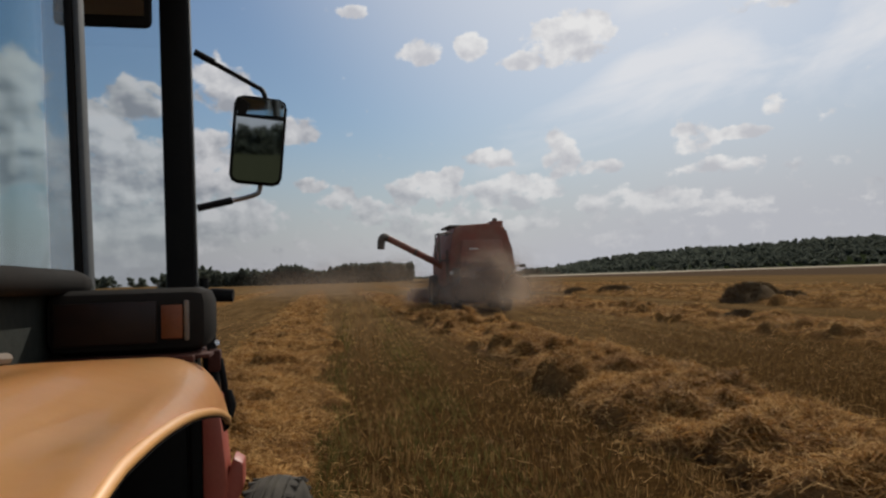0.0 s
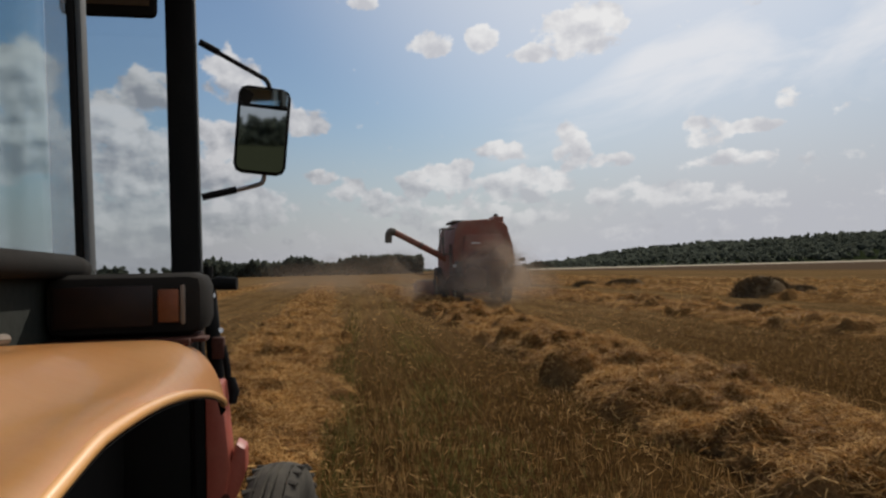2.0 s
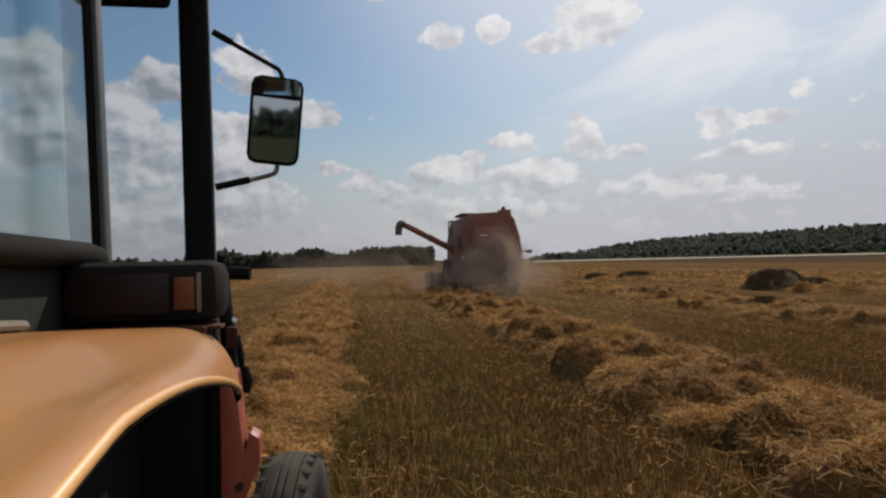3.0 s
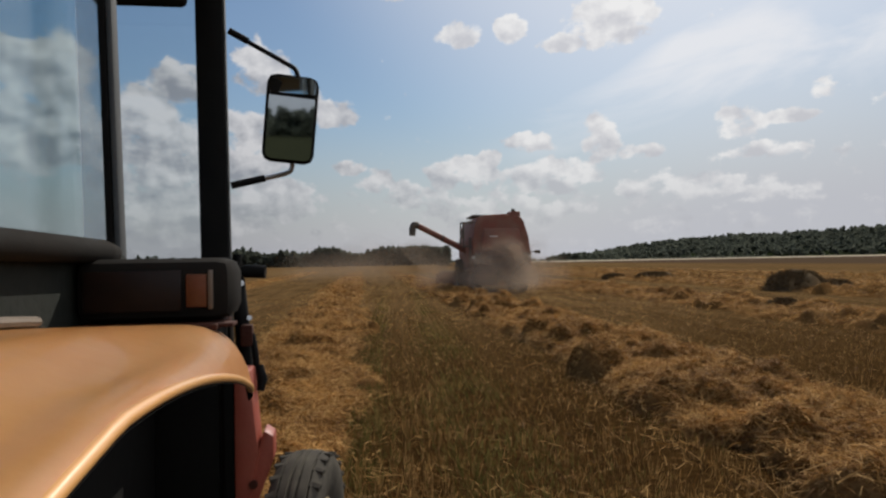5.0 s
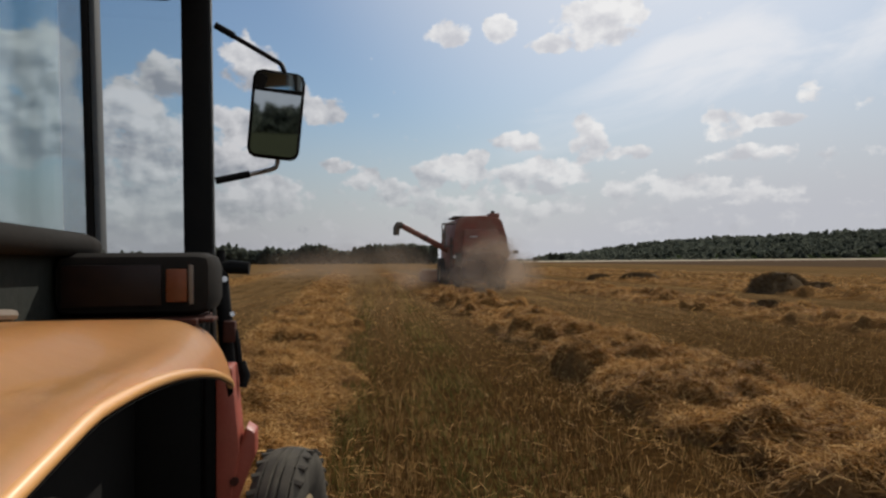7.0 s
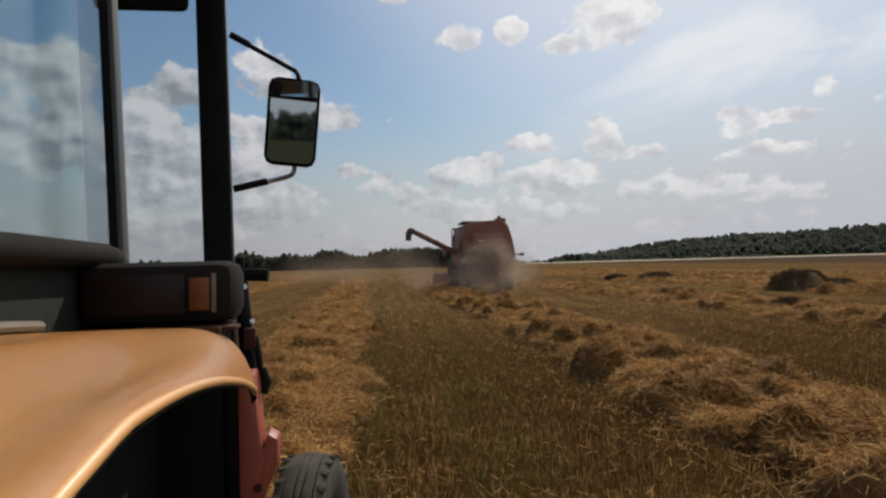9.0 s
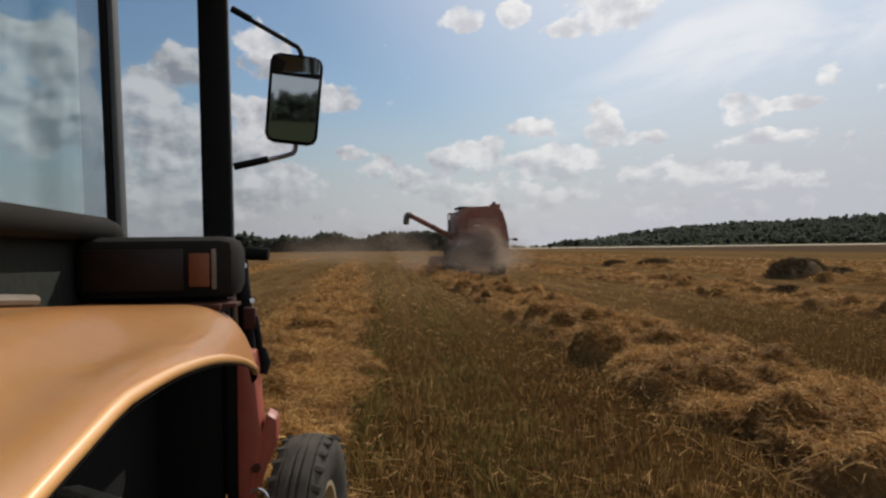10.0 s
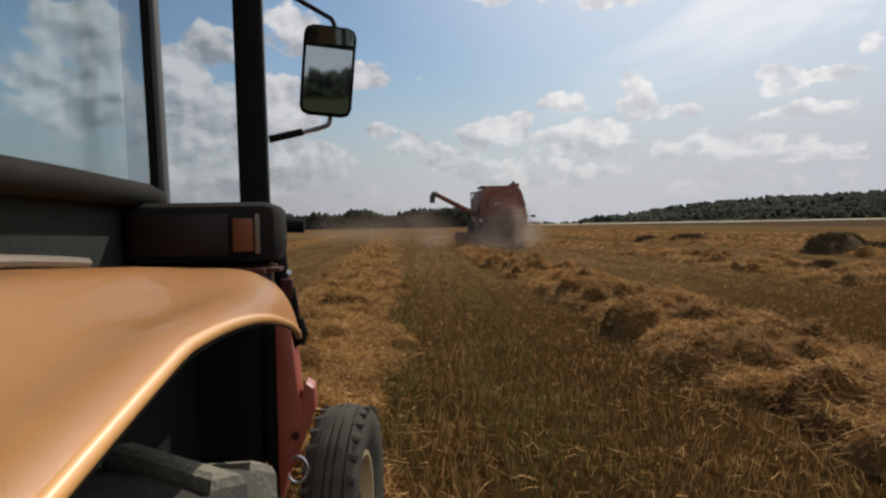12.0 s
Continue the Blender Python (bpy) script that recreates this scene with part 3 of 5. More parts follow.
def row_lumps(row):
    """Bunches dropped one after another along the row: offset from its line, y, half sizes across and along, height."""
    seed, half, high = row[7], row[3], row[4]
    g = np.random.default_rng(seed + 300)
    out, y = [], row[5] + 0.2
    while y < min(row[6], 60):
        for k in range(g.integers(1, 4)):
            size = g.uniform(0.28, 0.62) * (1 if y < 14 else 0.8)
            out.append((half * np.clip(g.normal(0, 0.42), -0.9, 0.9), y + g.uniform(-0.4, 0.4), half * size, size * g.uniform(0.6, 1.1), high * g.uniform(0.35, 1.05)))
        y += g.uniform(0.45, 1.0)
    return out


LUMPS = {row[7]: row_lumps(row) for row in ROWS}
LUMPS[1] += [(-0.45, 5.9, 0.50, 0.36, 0.28), (-0.80, 7.2, 0.42, 0.34, 0.32), (-0.35, 7.1, 0.40, 0.40, 0.28), (-0.75, 9.5, 0.46, 0.42, 0.36),
             (-0.05, 9.9, 0.55, 0.40, 0.32), (1.0, 10.3, 0.42, 0.45, 0.26), (-0.62, 12.6, 0.50, 0.45, 0.36), (0.1, 4.9, 0.5, 0.4, 0.28)]


def row_height(x, y, row):
    half, high, ya, yb, seed = row[3:]
    wx = x + 0.60 * (fractal(x * 1.6 + seed, y * 1.6, 3, seed + 60) - 0.5)
    wy = y + 0.70 * (fractal(x * 1.5 + 9, y * 1.5 + seed, 3, seed + 70) - 0.5)
    line = centre_line(y, row)
    d = np.abs(wx - line) / (half * (0.75 + 0.5 * value_noise(y * 0.8, y * 0 + seed, seed + 10)))
    z = 0.48 * high * np.clip(1 - d ** 5, 0, 1) ** 0.5 * (0.45 + 0.9 * fractal(x * 1.3 + seed, y * 1.1, 3, seed + 20))
    for off, cy, rx, ry, h in LUMPS[seed]:
        near = np.abs(y - cy) < ry * 1.6
        if not near.any():
            continue
        q = ((wx[near] - line[near] - off) / rx) ** 2 + ((wy[near] - cy) / ry) ** 2
        z[near] = np.maximum(z[near], h * np.clip(1 - q ** 1.4, 0, 1) ** 0.6)
    if yb > 60:
        far = np.clip((y - 55) / 8, 0, 1)
        z = np.maximum(z, far * high * 0.8 * np.clip(1 - d ** 3, 0, 1) * np.clip((value_noise(x * 0.8, y * 0.5 + seed, seed + 30) - 0.25) * 1.8, 0, 1))
    ends = np.clip((y - ya) / 0.8, 0, 1) * np.clip((yb - y) / 4, 0, 1)
    tuft = fractal(x * 3.6, y * 3.2, 4, seed + 40) - 0.5
    return z * ends * (1 + 1.7 * tuft) - 0.03


def build_row(row, strands, reach, label):
    half, high, ya, yb, seed = row[3:]
    ys = [ya - 0.3]
    while ys[-1] < yb:
        ys.append(ys[-1] + max(0.05, ys[-1] * 0.008))
    ys = np.array(ys)
    us = np.linspace(-1.7, 1.7, 84 if seed <= 3 else 44) * half
    Y, Uo = np.meshgrid(ys, us, indexing="ij")
    X = centre_line(Y, row) + Uo
    Z = row_height(X, Y, row)
    rough = np.clip(Z + 0.03, 0, 0.1) / 0.1
    Z = Z + rough * 0.06 * (value_noise(X * 7, Y * 7, seed + 50) - 0.4)
    X = X + rough * 0.12 * (value_noise(X * 4, Y * 4, seed + 51) - 0.5)
    n, k = len(us), len(ys)
    i = (np.arange(k - 1)[:, None] * n + np.arange(n - 1)[None, :]).ravel()
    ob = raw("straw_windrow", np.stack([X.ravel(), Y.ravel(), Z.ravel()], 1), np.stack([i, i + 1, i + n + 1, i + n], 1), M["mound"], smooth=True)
    tagged(ob, label, "windrow", "rows of cut straw")
    g = np.random.default_rng(seed + 100)
    y = (ya + 0.1) * (reach / ya) ** g.random(strands)
    x = centre_line(y, row) + half * np.clip(g.normal(0, 0.62, strands), -1.7, 1.7)
    z = row_height(x, y, row)
    keep = (z > 0.02) | (g.random(strands) < 0.05)             # mostly on the bunches, a few strewn beside them
    x, y, z = x[keep], y[keep], np.maximum(z[keep], 0.0)
    strands = len(x)
    ln = g.uniform(0.08, 0.30, strands)
    w = g.uniform(0.003, 0.0075, strands) * np.maximum(1, y / 11)
    a = g.uniform(0, 2 * math.pi, strands)
    t = g.normal(0.12, 0.38, strands)
    d = np.stack([np.cos(a) * np.cos(t), np.sin(a) * np.cos(t), np.sin(t)], 1)
    b = np.stack([np.cos(a + 1.57), np.sin(a + 1.57), g.normal(0, 0.6, strands)], 1) * (w / 2)[:, None]
    mid = np.stack([x, y, z + np.abs(g.normal(0.015, 0.03, strands))], 1)
    e = d * (ln / 2)[:, None]
    sag = np.zeros_like(mid)
    sag[:, 2] = g.uniform(0, 0.04, strands)
    v = np.stack([mid - e - b, mid - e + b, mid + sag + b, mid + sag - b, mid + e + b * 0.6, mid + e - b * 0.6], 1)
    v[:, :, 2] = np.maximum(v[:, :, 2], 0.002)
    f = np.array([[0, 1, 2, 3], [3, 2, 4, 5]])
    f = (np.arange(strands)[:, None, None] * 6 + f[None]).reshape(-1, 4)
    s = raw("loose_straw", v.reshape(-1, 3), f, M["straw"], ob)
    tagged(s, kind="stuff")
    return ob


for row, strands, reach, label in zip(ROWS, (250000, 130000, 110000, 40000, 20000, 14000, 8000), (70, 70, 90, 110, 120, 120, 110), (
        "thick lumpy windrow of golden straw on stubble", "flat trodden windrow of golden straw before the tractor",
        "windrow of pale golden straw further across the field", "windrow of pale straw with dark heaps in it",
        "distant windrow of pale straw", "distant windrow of pale straw", "low windrow of straw beyond the tractor")):
    build_row(row, strands, reach, label)


def clear_of_rows(x, y):
    k = (0.16 + 1.25 * np.clip(value_noise((x + 0.018 * y) * 3.2, y * 0.16, 61) * 1.5 - 0.25, 0, 1)) * (0.45 + 0.8 * fractal(x * 1.3, y * 0.9, 3, 62))
    for row in ROWS:
        k *= np.where((np.abs(x - centre_line(y, row)) < row[3] * 0.75) & (y > row[5]), 0.12, 1.0)
    return k


def in_tracks(x, y):
    t = np.exp(-((x + 0.20 + 0.022 * y) / 0.24) ** 2) + 0.85 * np.exp(-((x - 0.74) / 0.40) ** 2) + 0.05
    return t * (0.1 + 1.5 * np.clip(fractal(x * 1.6, y * 0.8, 3, 77) * 1.6 - 0.35, 0, 1)) * np.minimum(1, clear_of_rows(x, y) + 0.25)


v, f = blades(620000, (-9, 18), (2.6, 75), 0.095, 0.0054, 11, clear_of_rows, 0.20)
tagged(raw("stubble", v, f, M["stubble"]), "short brown cereal stubble standing in the field", "stubble", kind="stuff")
v, f = blades(34000, (-6, 12), (2.6, 45), 0.115, 0.0046, 13, clear_of_rows, 0.32)
tagged(raw("stubble", v, f, M["straw"]), "single pale stalks standing above the stubble", "stubble", kind="stuff")
v, f = blades(160000, (-3, 4.5), (2.8, 50), 0.095, 0.0062, 12, in_tracks, 0.4)
tagged(raw("weeds", v, f, M["weeds"]), "green weeds growing in the wheel tracks", "weeds", kind="stuff")


def litter(n, seed):
    g = np.random.default_rng(seed)
    y = 2.8 * (45 / 2.8) ** g.random(n)
    x = g.uniform(-5, 9, n)
    ln, w = g.uniform(0.04, 0.15, n), g.uniform(0.0025, 0.0045, n) * np.maximum(1, y / 8)
    a, t = g.uniform(0, 2 * math.pi, n), g.normal(0.1, 0.25, n)
    d = np.stack([np.cos(a) * np.cos(t), np.sin(a) * np.cos(t), np.sin(t)], 1) * (ln / 2)[:, None]
    b = np.stack([-np.sin(a), np.cos(a), g.normal(0, 0.4, n)], 1) * (w / 2)[:, None]
    mid = np.stack([x, y, g.uniform(0.03, 0.13, n)], 1)
    v = np.stack([mid - d - b, mid - d + b, mid + d + b, mid + d - b], 1)
    v[:, :, 2] = np.maximum(v[:, :, 2], 0.004)
    return v.reshape(-1, 3), np.arange(4 * n).reshape(-1, 4)


v, f = litter(16000, 31)
tagged(raw("scattered_straw", v, f, M["straw"]), "single straws scattered over the stubble", "straw", kind="stuff")


def build_heap(x, y, rx, ry, h, seed):
    n, k = 48, 20
    vs, fs = [(0, 0, h * 0.98)], []
    g = np.random.default_rng(seed)
    for j in range(1, k + 1):
        r = j / k
        for i in range(n):
            a = 2 * math.pi * i / n
            wob = 1 + 0.35 * (noise.noise((math.cos(a) * 1.4, math.sin(a) * 1.4, seed)))
            px, py = rx * r * wob * math.cos(a), ry * r * wob * math.sin(a)
            pz = h * max(0, 1 - r ** 3.6) * (0.80 + 0.5 * noise.noise((px * 1.5, py * 1.5, seed))) + 0.05 * noise.noise((px * 6, py * 6, seed)) - 0.04 * r
            vs.append((px, py, pz))
    bm = bmesh.new()
    b = [bm.verts.new(p) for p in vs]
    for i in range(n):
        bm.faces.new((b[0], b[1 + i], b[1 + (i + 1) % n]))
        for j in range(k - 1):
            p, q = 1 + j * n, 1 + (j + 1) * n
            bm.faces.new((b[p + i], b[q + i], b[q + (i + 1) % n], b[p + (i + 1) % n]))
    ob = part("straw_heap", bm, M["heap"])
    ob.matrix_basis = pose(x, y, 0)
    tagged(ob, "dark heap of straw on the field", "straw heap", "dark heaps")
    m = 2600
    r, a = np.sqrt(g.random(m)), g.uniform(0, 2 * math.pi, m)
    px, py = rx * r * np.cos(a), ry * r * np.sin(a)
    pz = h * (1 - r ** 3.6) * 0.85
    d = g.normal(0, 1, (m, 3))
    d /= np.linalg.norm(d, axis=1)[:, None]
    d[:, 2] = np.abs(d[:, 2])
    mid = np.stack([px, py, pz], 1)
    e = d * g.uniform(0.08, 0.22, m)[:, None]
    s = np.cross(d, g.normal(0, 1, (m, 3))) * 0.012
    v = np.stack([mid - s, mid + s, mid + e + s, mid + e - s], 1)
    v[:, :, 2] = np.maximum(v[:, :, 2], 0.01)
    o = raw("loose_straw", v.reshape(-1, 3), np.arange(4 * m).reshape(-1, 4), M["heap"], ob)
    tagged(o, kind="stuff")


for q in ((17.4, 30.0, 1.45, 0.9, 0.90, 3), (18.9, 29.6, 0.9, 0.7, 0.40, 6), (17.5, 47.6, 1.5, 0.9, 0.55, 4), (11.0, 19.6, 0.5, 0.4, 0.22, 5),
          (16.0, 52.0, 0.9, 0.7, 0.35, 7), (25.5, 45.0, 1.0, 0.8, 0.36, 9)):
    build_heap(*q)


# ---------------------------------------------------------------- woods and far trees
def leaf_cloud(g, centre, rad, n, size):
    """Small leaf sprays scattered through an egg-shaped volume."""
    d = g.normal(0, 1, (n, 3))
    d /= np.linalg.norm(d, axis=1)[:, None]
    p = centre + d * rad * (g.random((n, 1)) ** 0.45)
    a = g.normal(0, 1, (n, 3))
    a /= np.linalg.norm(a, axis=1)[:, None]
    b = np.cross(a, g.normal(0, 1, (n, 3)))
    b /= np.linalg.norm(b, axis=1)[:, None]
    s = size * g.uniform(0.5, 1.3, (n, 1))
    return np.stack([p - a * s, p + b * s * 0.8, p + a * s, p - b * s * 0.8], 1).reshape(-1, 3)


def wood(name, spots, seed, label, leaf, count):
    """Far woods as one mass: trunk height, crowns of several leafy clumps."""
    g = np.random.default_rng(seed)
    out = []
    for x, y, z, h, w in spots:
        for c in range(4):
            q = np.array([x + g.normal(0, 0.25) * w, y + g.normal(0, 0.25) * w, z + h * (0.18 + 0.20 * c + g.normal(0, 0.03))])
            rad = np.array([w * (0.62 - 0.11 * c), w * (0.62 - 0.11 * c), h * 0.22]) * g.uniform(0.8, 1.15)
            out.append(leaf_cloud(g, q, rad, count, leaf))
    v = np.concatenate(out)
    ob = raw(name, v, np.arange(len(v)).reshape(-1, 4), M["leaves"])
    tagged(ob, label, "woods", kind="stuff")
    return ob


g = np.random.default_rng(5)
spots = []
for i in range(260):                                       # shelter belt on the left
    x = g.uniform(-100, -18)
    top = 7.6 + 2.4 * math.sin(x * 0.21) * math.sin(x * 0.07 + 1) + g.normal(0, 0.8)
    spots.append((x, 352 + g.uniform(0, 18), -0.3, max(4.5, top + 0.2), g.uniform(2.4, 4.0)))
wood("tree_belt", spots, 6, "dark green belt of trees on the field's far edge", 0.75, 60)
spots = []
for i in range(130):
    x = g.uniform(-14, 22)
    spots.append((x, 338 + g.uniform(0, 16), -0.3, 9.3 - 0.7 * max(0, -4 - x) / 10 + g.normal(0, 0.4), g.uniform(2.4, 3.8)))
wood("tree_belt", spots, 7, "dense grove of dark trees behind the harvester", 0.75, 60)
spots = [(g.uniform(-900, -140), 900 + g.uniform(0, 60), 0, g.uniform(9, 17), g.uniform(8, 14)) for i in range(130)]
wood("far_wood", spots, 8, "low dark wood on the horizon", 2.0, 36)
spots = [(g.uniform(20, 420), 760 + g.uniform(0, 40), -2, g.uniform(2.6, 4.2), g.uniform(6, 10)) for i in range(110)]
wood("far_hedge", spots, 9, "low hedge along the far side of the field", 1.6, 30)
spots = [(g.uniform(-90, 60), -75 - g.uniform(0, 20), -0.3, g.uniform(2.2, 4.0), g.uniform(2.0, 3.2)) for i in range(230)]
wood("tree_belt", spots, 10, "tree belt behind the tractor", 0.7, 50)


def hill_height(x):
    """Crest of the wooded rise: climbs from the open field to the right."""
    return np.interp(x, [250, 276, 321, 419, 561, 690, 765, 1100, 1700], [0, 3, 7, 22.5, 33, 37, 43, 52, 40])


def build_hill():
    xs, ys = np.linspace(235, 1700, 130), np.linspace(0, 1, 14)
    X, T = np.meshgrid(xs, ys)
    Y = 880 + 280 * T
    Z = hill_height(X) * T ** 0.9 - 0.4
    n = len(xs)
    i = (np.arange(13)[:, None] * n + np.arange(n - 1)[None, :]).ravel()
    ob = raw("hill", np.stack([X.ravel(), Y.ravel(), Z.ravel()], 1), np.stack([i, i + 1, i + n + 1, i + n], 1), M["far_ground"], smooth=True)
    tagged(ob, "long low hill under woods beyond the field", "hill", kind="structure")
    g = np.random.default_rng(21)
    spots = []
    for k in range(1900):
        x, t = g.uniform(250, 1100), g.random() ** 0.7
        z = float(hill_height(x)) * t ** 0.9 - 1.5
        spots.append((x, 880 + 280 * t, z, g.uniform(6.5, 10), g.uniform(5, 9)))
    wood("hill_wood", spots, 22, "dark green mixed wood covering the hill", 2.2, 26)


build_hill()


def build_tree(x, y, h, w, seed):
    root = thing("tree", pose(x, y, 0), "small dark round-crowned tree at the field edge", "tree", "pair of field trees")
    bm = bmesh.new()
    tube(bm, curve_points([(0, 0, -0.1), (0.05, 0, h * 0.25), (0, 0.05, h * 0.6)]), [0.16 - 0.007 * i for i in range(13)], 8)
    for k in range(6):
        a = k * 1.05 + seed
        tube(bm, [(0, 0, h * (0.25 + 0.05 * k)), (math.cos(a) * w * 0.35, math.sin(a) * w * 0.35, h * (0.5 + 0.05 * k))], [0.06, 0.02], 6)
    part("trunk", bm, M["bark"], root)
    g = np.random.default_rng(seed)
    out = [leaf_cloud(g, np.array([g.normal(0, 0.3) * w, g.normal(0, 0.3) * w, h * g.uniform(0.35, 0.8)]), np.array([w * 0.42, w * 0.42, h * 0.24]), 150, 0.42) for c in range(9)]
    v = np.concatenate(out)
    raw("crown", v, np.arange(len(v)).reshape(-1, 4), M["leaves"], root)


build_tree(95.0, 400, 5.6, 3.0, 3)
build_tree(101.5, 402, 5.2, 2.2, 4)
build_tree(86, 405, 3.0, 2.6, 5)


# ---------------------------------------------------------------- tractor
def build_tyre(bm, radius, width, rim_r, ribbed=False, n=48):
    h, d = width / 2, radius - rim_r
    side = [(-h * 0.72, rim_r), (-h * 0.95, rim_r + d * 0.35), (-h, rim_r + d * 0.62), (-h * 0.95, rim_r + d * 0.82)]
    if ribbed:                                               # rounded crown with grooves all round
        crown = []
        for a in (-0.84, -0.60, -0.54, -0.50, -0.22, -0.18, -0.12, -0.06, 0.06, 0.12, 0.18, 0.22, 0.50, 0.54, 0.60, 0.84):
            groove = 0.012 if abs(a) in (0.54, 0.12) or abs(a) == 0.18 else 0.0
            crown.append((h * a, radius - 0.16 * d * abs(a) ** 2.4 - groove))
    else:
        crown = [(h * a, radius * (0.98 - 0.025 * abs(a) ** 2)) for a in (-0.86, -0.45, 0, 0.45, 0.86)]
    lathe(bm, side + crown + [(-x, r) for x, r in side[::-1]], n)


def add_lugs(wheel, radius, width, lugs, depth, thick, angle, mat, reach=1.0, off=0.5):
    """Slanted tread bars, staggered on both halves, each one a part of the wheel."""
    h = width / 2
    for side in (-1, 1):
        bm = bmesh.new()
        base = Matrix.Translation((side * h * off, 0, radius * 0.965)) @ Matrix.Rotation(side * angle, 4, "Z")
        vs = box(bm, (-h * 0.56 * reach, -thick / 2, -depth * 0.5), (h * 0.56 * reach, thick / 2, depth * 0.6), 0.0)
        for v in bm.verts:
            if v.co.z > 0:                                   # sloping flanks, worn crown
                v.co.y *= 0.72
            if side * v.co.x > 0 and off == 0.5:             # taper towards the shoulder
                v.co.z -= depth * 0.45
        bmesh.ops.bevel(bm, geom=[e for e in bm.edges if e.verts[0].co.z + e.verts[1].co.z > 0.02 * depth], offset=depth * 0.22, segments=2, affect="EDGES", profile=0.5)
        bmesh.ops.transform(bm, matrix=base, verts=bm.verts)
        me = bpy.data.meshes.new("lug")
        bm.to_mesh(me)
        bm.free()
        me.materials.append(mat)
        for k in range(lugs):
            o = new("lug", me)
            o.parent = wheel
            o.matrix_basis = Matrix.Rotation(2 * math.pi * (k + (0.5 if side > 0 else 0)) / lugs, 4, "X")


def build_wheel(name, parent, at, turn, radius, width, rim_r, lugs, angle, depth, thick, label, mud, outer, ribbed=False):
    w = new(name)
    w.empty_display_size = 0.1
    w.parent = parent
    w.matrix_basis = pose(*at, 0, 0, turn)
    w["label"] = label
    bm = bmesh.new()
    build_tyre(bm, radius, width, rim_r, ribbed)
    part("tyre", bm, M["tyre"], w)
    add_lugs(w, radius * (0.99 if ribbed else 1), width, lugs, depth, thick, angle, mud, 0.40 if ribbed else 1.0, 0.76 if ribbed else 0.5)
    bm = bmesh.new()
    s = outer
    h = width / 2
    lathe(bm, [(-h * 0.74, rim_r * 1.03), (h * 0.74, rim_r * 1.03), (h * 0.74, rim_r * 0.93), (h * 0.2, rim_r * 0.88), (-h * 0.74, rim_r * 0.93)], 40)
    lathe(bm, [(s * h * 0.15, 0.02), (s * h * 0.15, rim_r * 0.9), (s * h * 0.05, rim_r * 0.9), (s * h * 0.05, 0.02)], 40)
    part("rim", bm, M["rim"], w, "cream painted steel rim")
    bm = bmesh.new()
    lathe(bm, [(s * h * 0.15, 0.01), (s * h * 0.5, 0.01), (s * h * 0.5, rim_r * 0.28), (s * h * 0.15, rim_r * 0.34)], 20)
    for k in range(6):
        a = k * math.pi / 3
        tube(bm, [(s * h * 0.12, rim_r * 0.5 * math.cos(a), rim_r * 0.5 * math.sin(a)), (s * h * 0.3, rim_r * 0.5 * math.cos(a), rim_r * 0.5 * math.sin(a))], rim_r * 0.05, 6)
    part("hub", bm, M["dark"], w)
    return w


def fender_mesh(side, lower=0.0):
    """Pressed sheet fender: flat crown, rolled shoulder, hollow, and a flared lip; closed by a downturned front edge."""
    def fall(u, fwd):
        """Share of the drop from crown to lip: rolled shoulder, shallow hollow and curled lip; a plain round corner at the front."""
        s = (u - 0.105) / 0.141
        k, c = min(1, max(0, s / 0.74)), max(0, (s - 0.80) / 0.20)
        rear = 0.76 * k * k * (3 - 2 * k) + 0.04 * min(1, max(0, s / 0.9)) + 0.20 * c ** 2.2
        r = min(1, max(0, (u - 0.150) / 0.098))
        return (1 - fwd) * rear + fwd * (1 - math.sqrt(1 - 0.96 * r ** 2.6)) / 0.8
    across = [-0.20, -0.12, -0.04, 0.03, 0.07] + [0.09 + 0.156 * i / 20 for i in range(21)]
    vs = np.linspace(-1.75, -0.12, 56)
    bm = bmesh.new()
    grid = []
    for v in vs:
        d = v + 0.87
        crown = 1.522 - 0.085 * d * d - (0.25 * max(0, -d - 0.25) ** 2) - lower
        front = max(0, (v + 0.26) / 0.14)                    # the front end rolls down and in
        crown -= 0.016 * front ** 2
        fwd = min(1, max(0, (v + 0.85) / 0.50)) ** 1.3
        k = 0.040 + 0.064 * min(1.1, max(0, d) / 0.62) ** 1.8 + 0.11 * max(0, -d)   # lip below crown, deeper towards both ends
        row = []
        for u in across:
            row.append(bm.verts.new((side * (u - 0.022 * front ** 2 * max(0, u - 0.1) / 0.146), v, crown - k * fall(u, fwd))))
        grid.append(row)
    for a, b in zip(grid, grid[1:]):
        for i in range(len(across) - 1):
            bm.faces.new((a[i], a[i + 1], b[i + 1], b[i]))
    bmesh.ops.solidify(bm, geom=list(bm.faces), thickness=0.004)
    if lower:
        return bm
    lip = [tuple(r[-1].co + Vector((-side * 0.003, 0, -0.003))) for r in grid]
    tube(bm, lip[:-3], 0.0055, 12)
    return bm


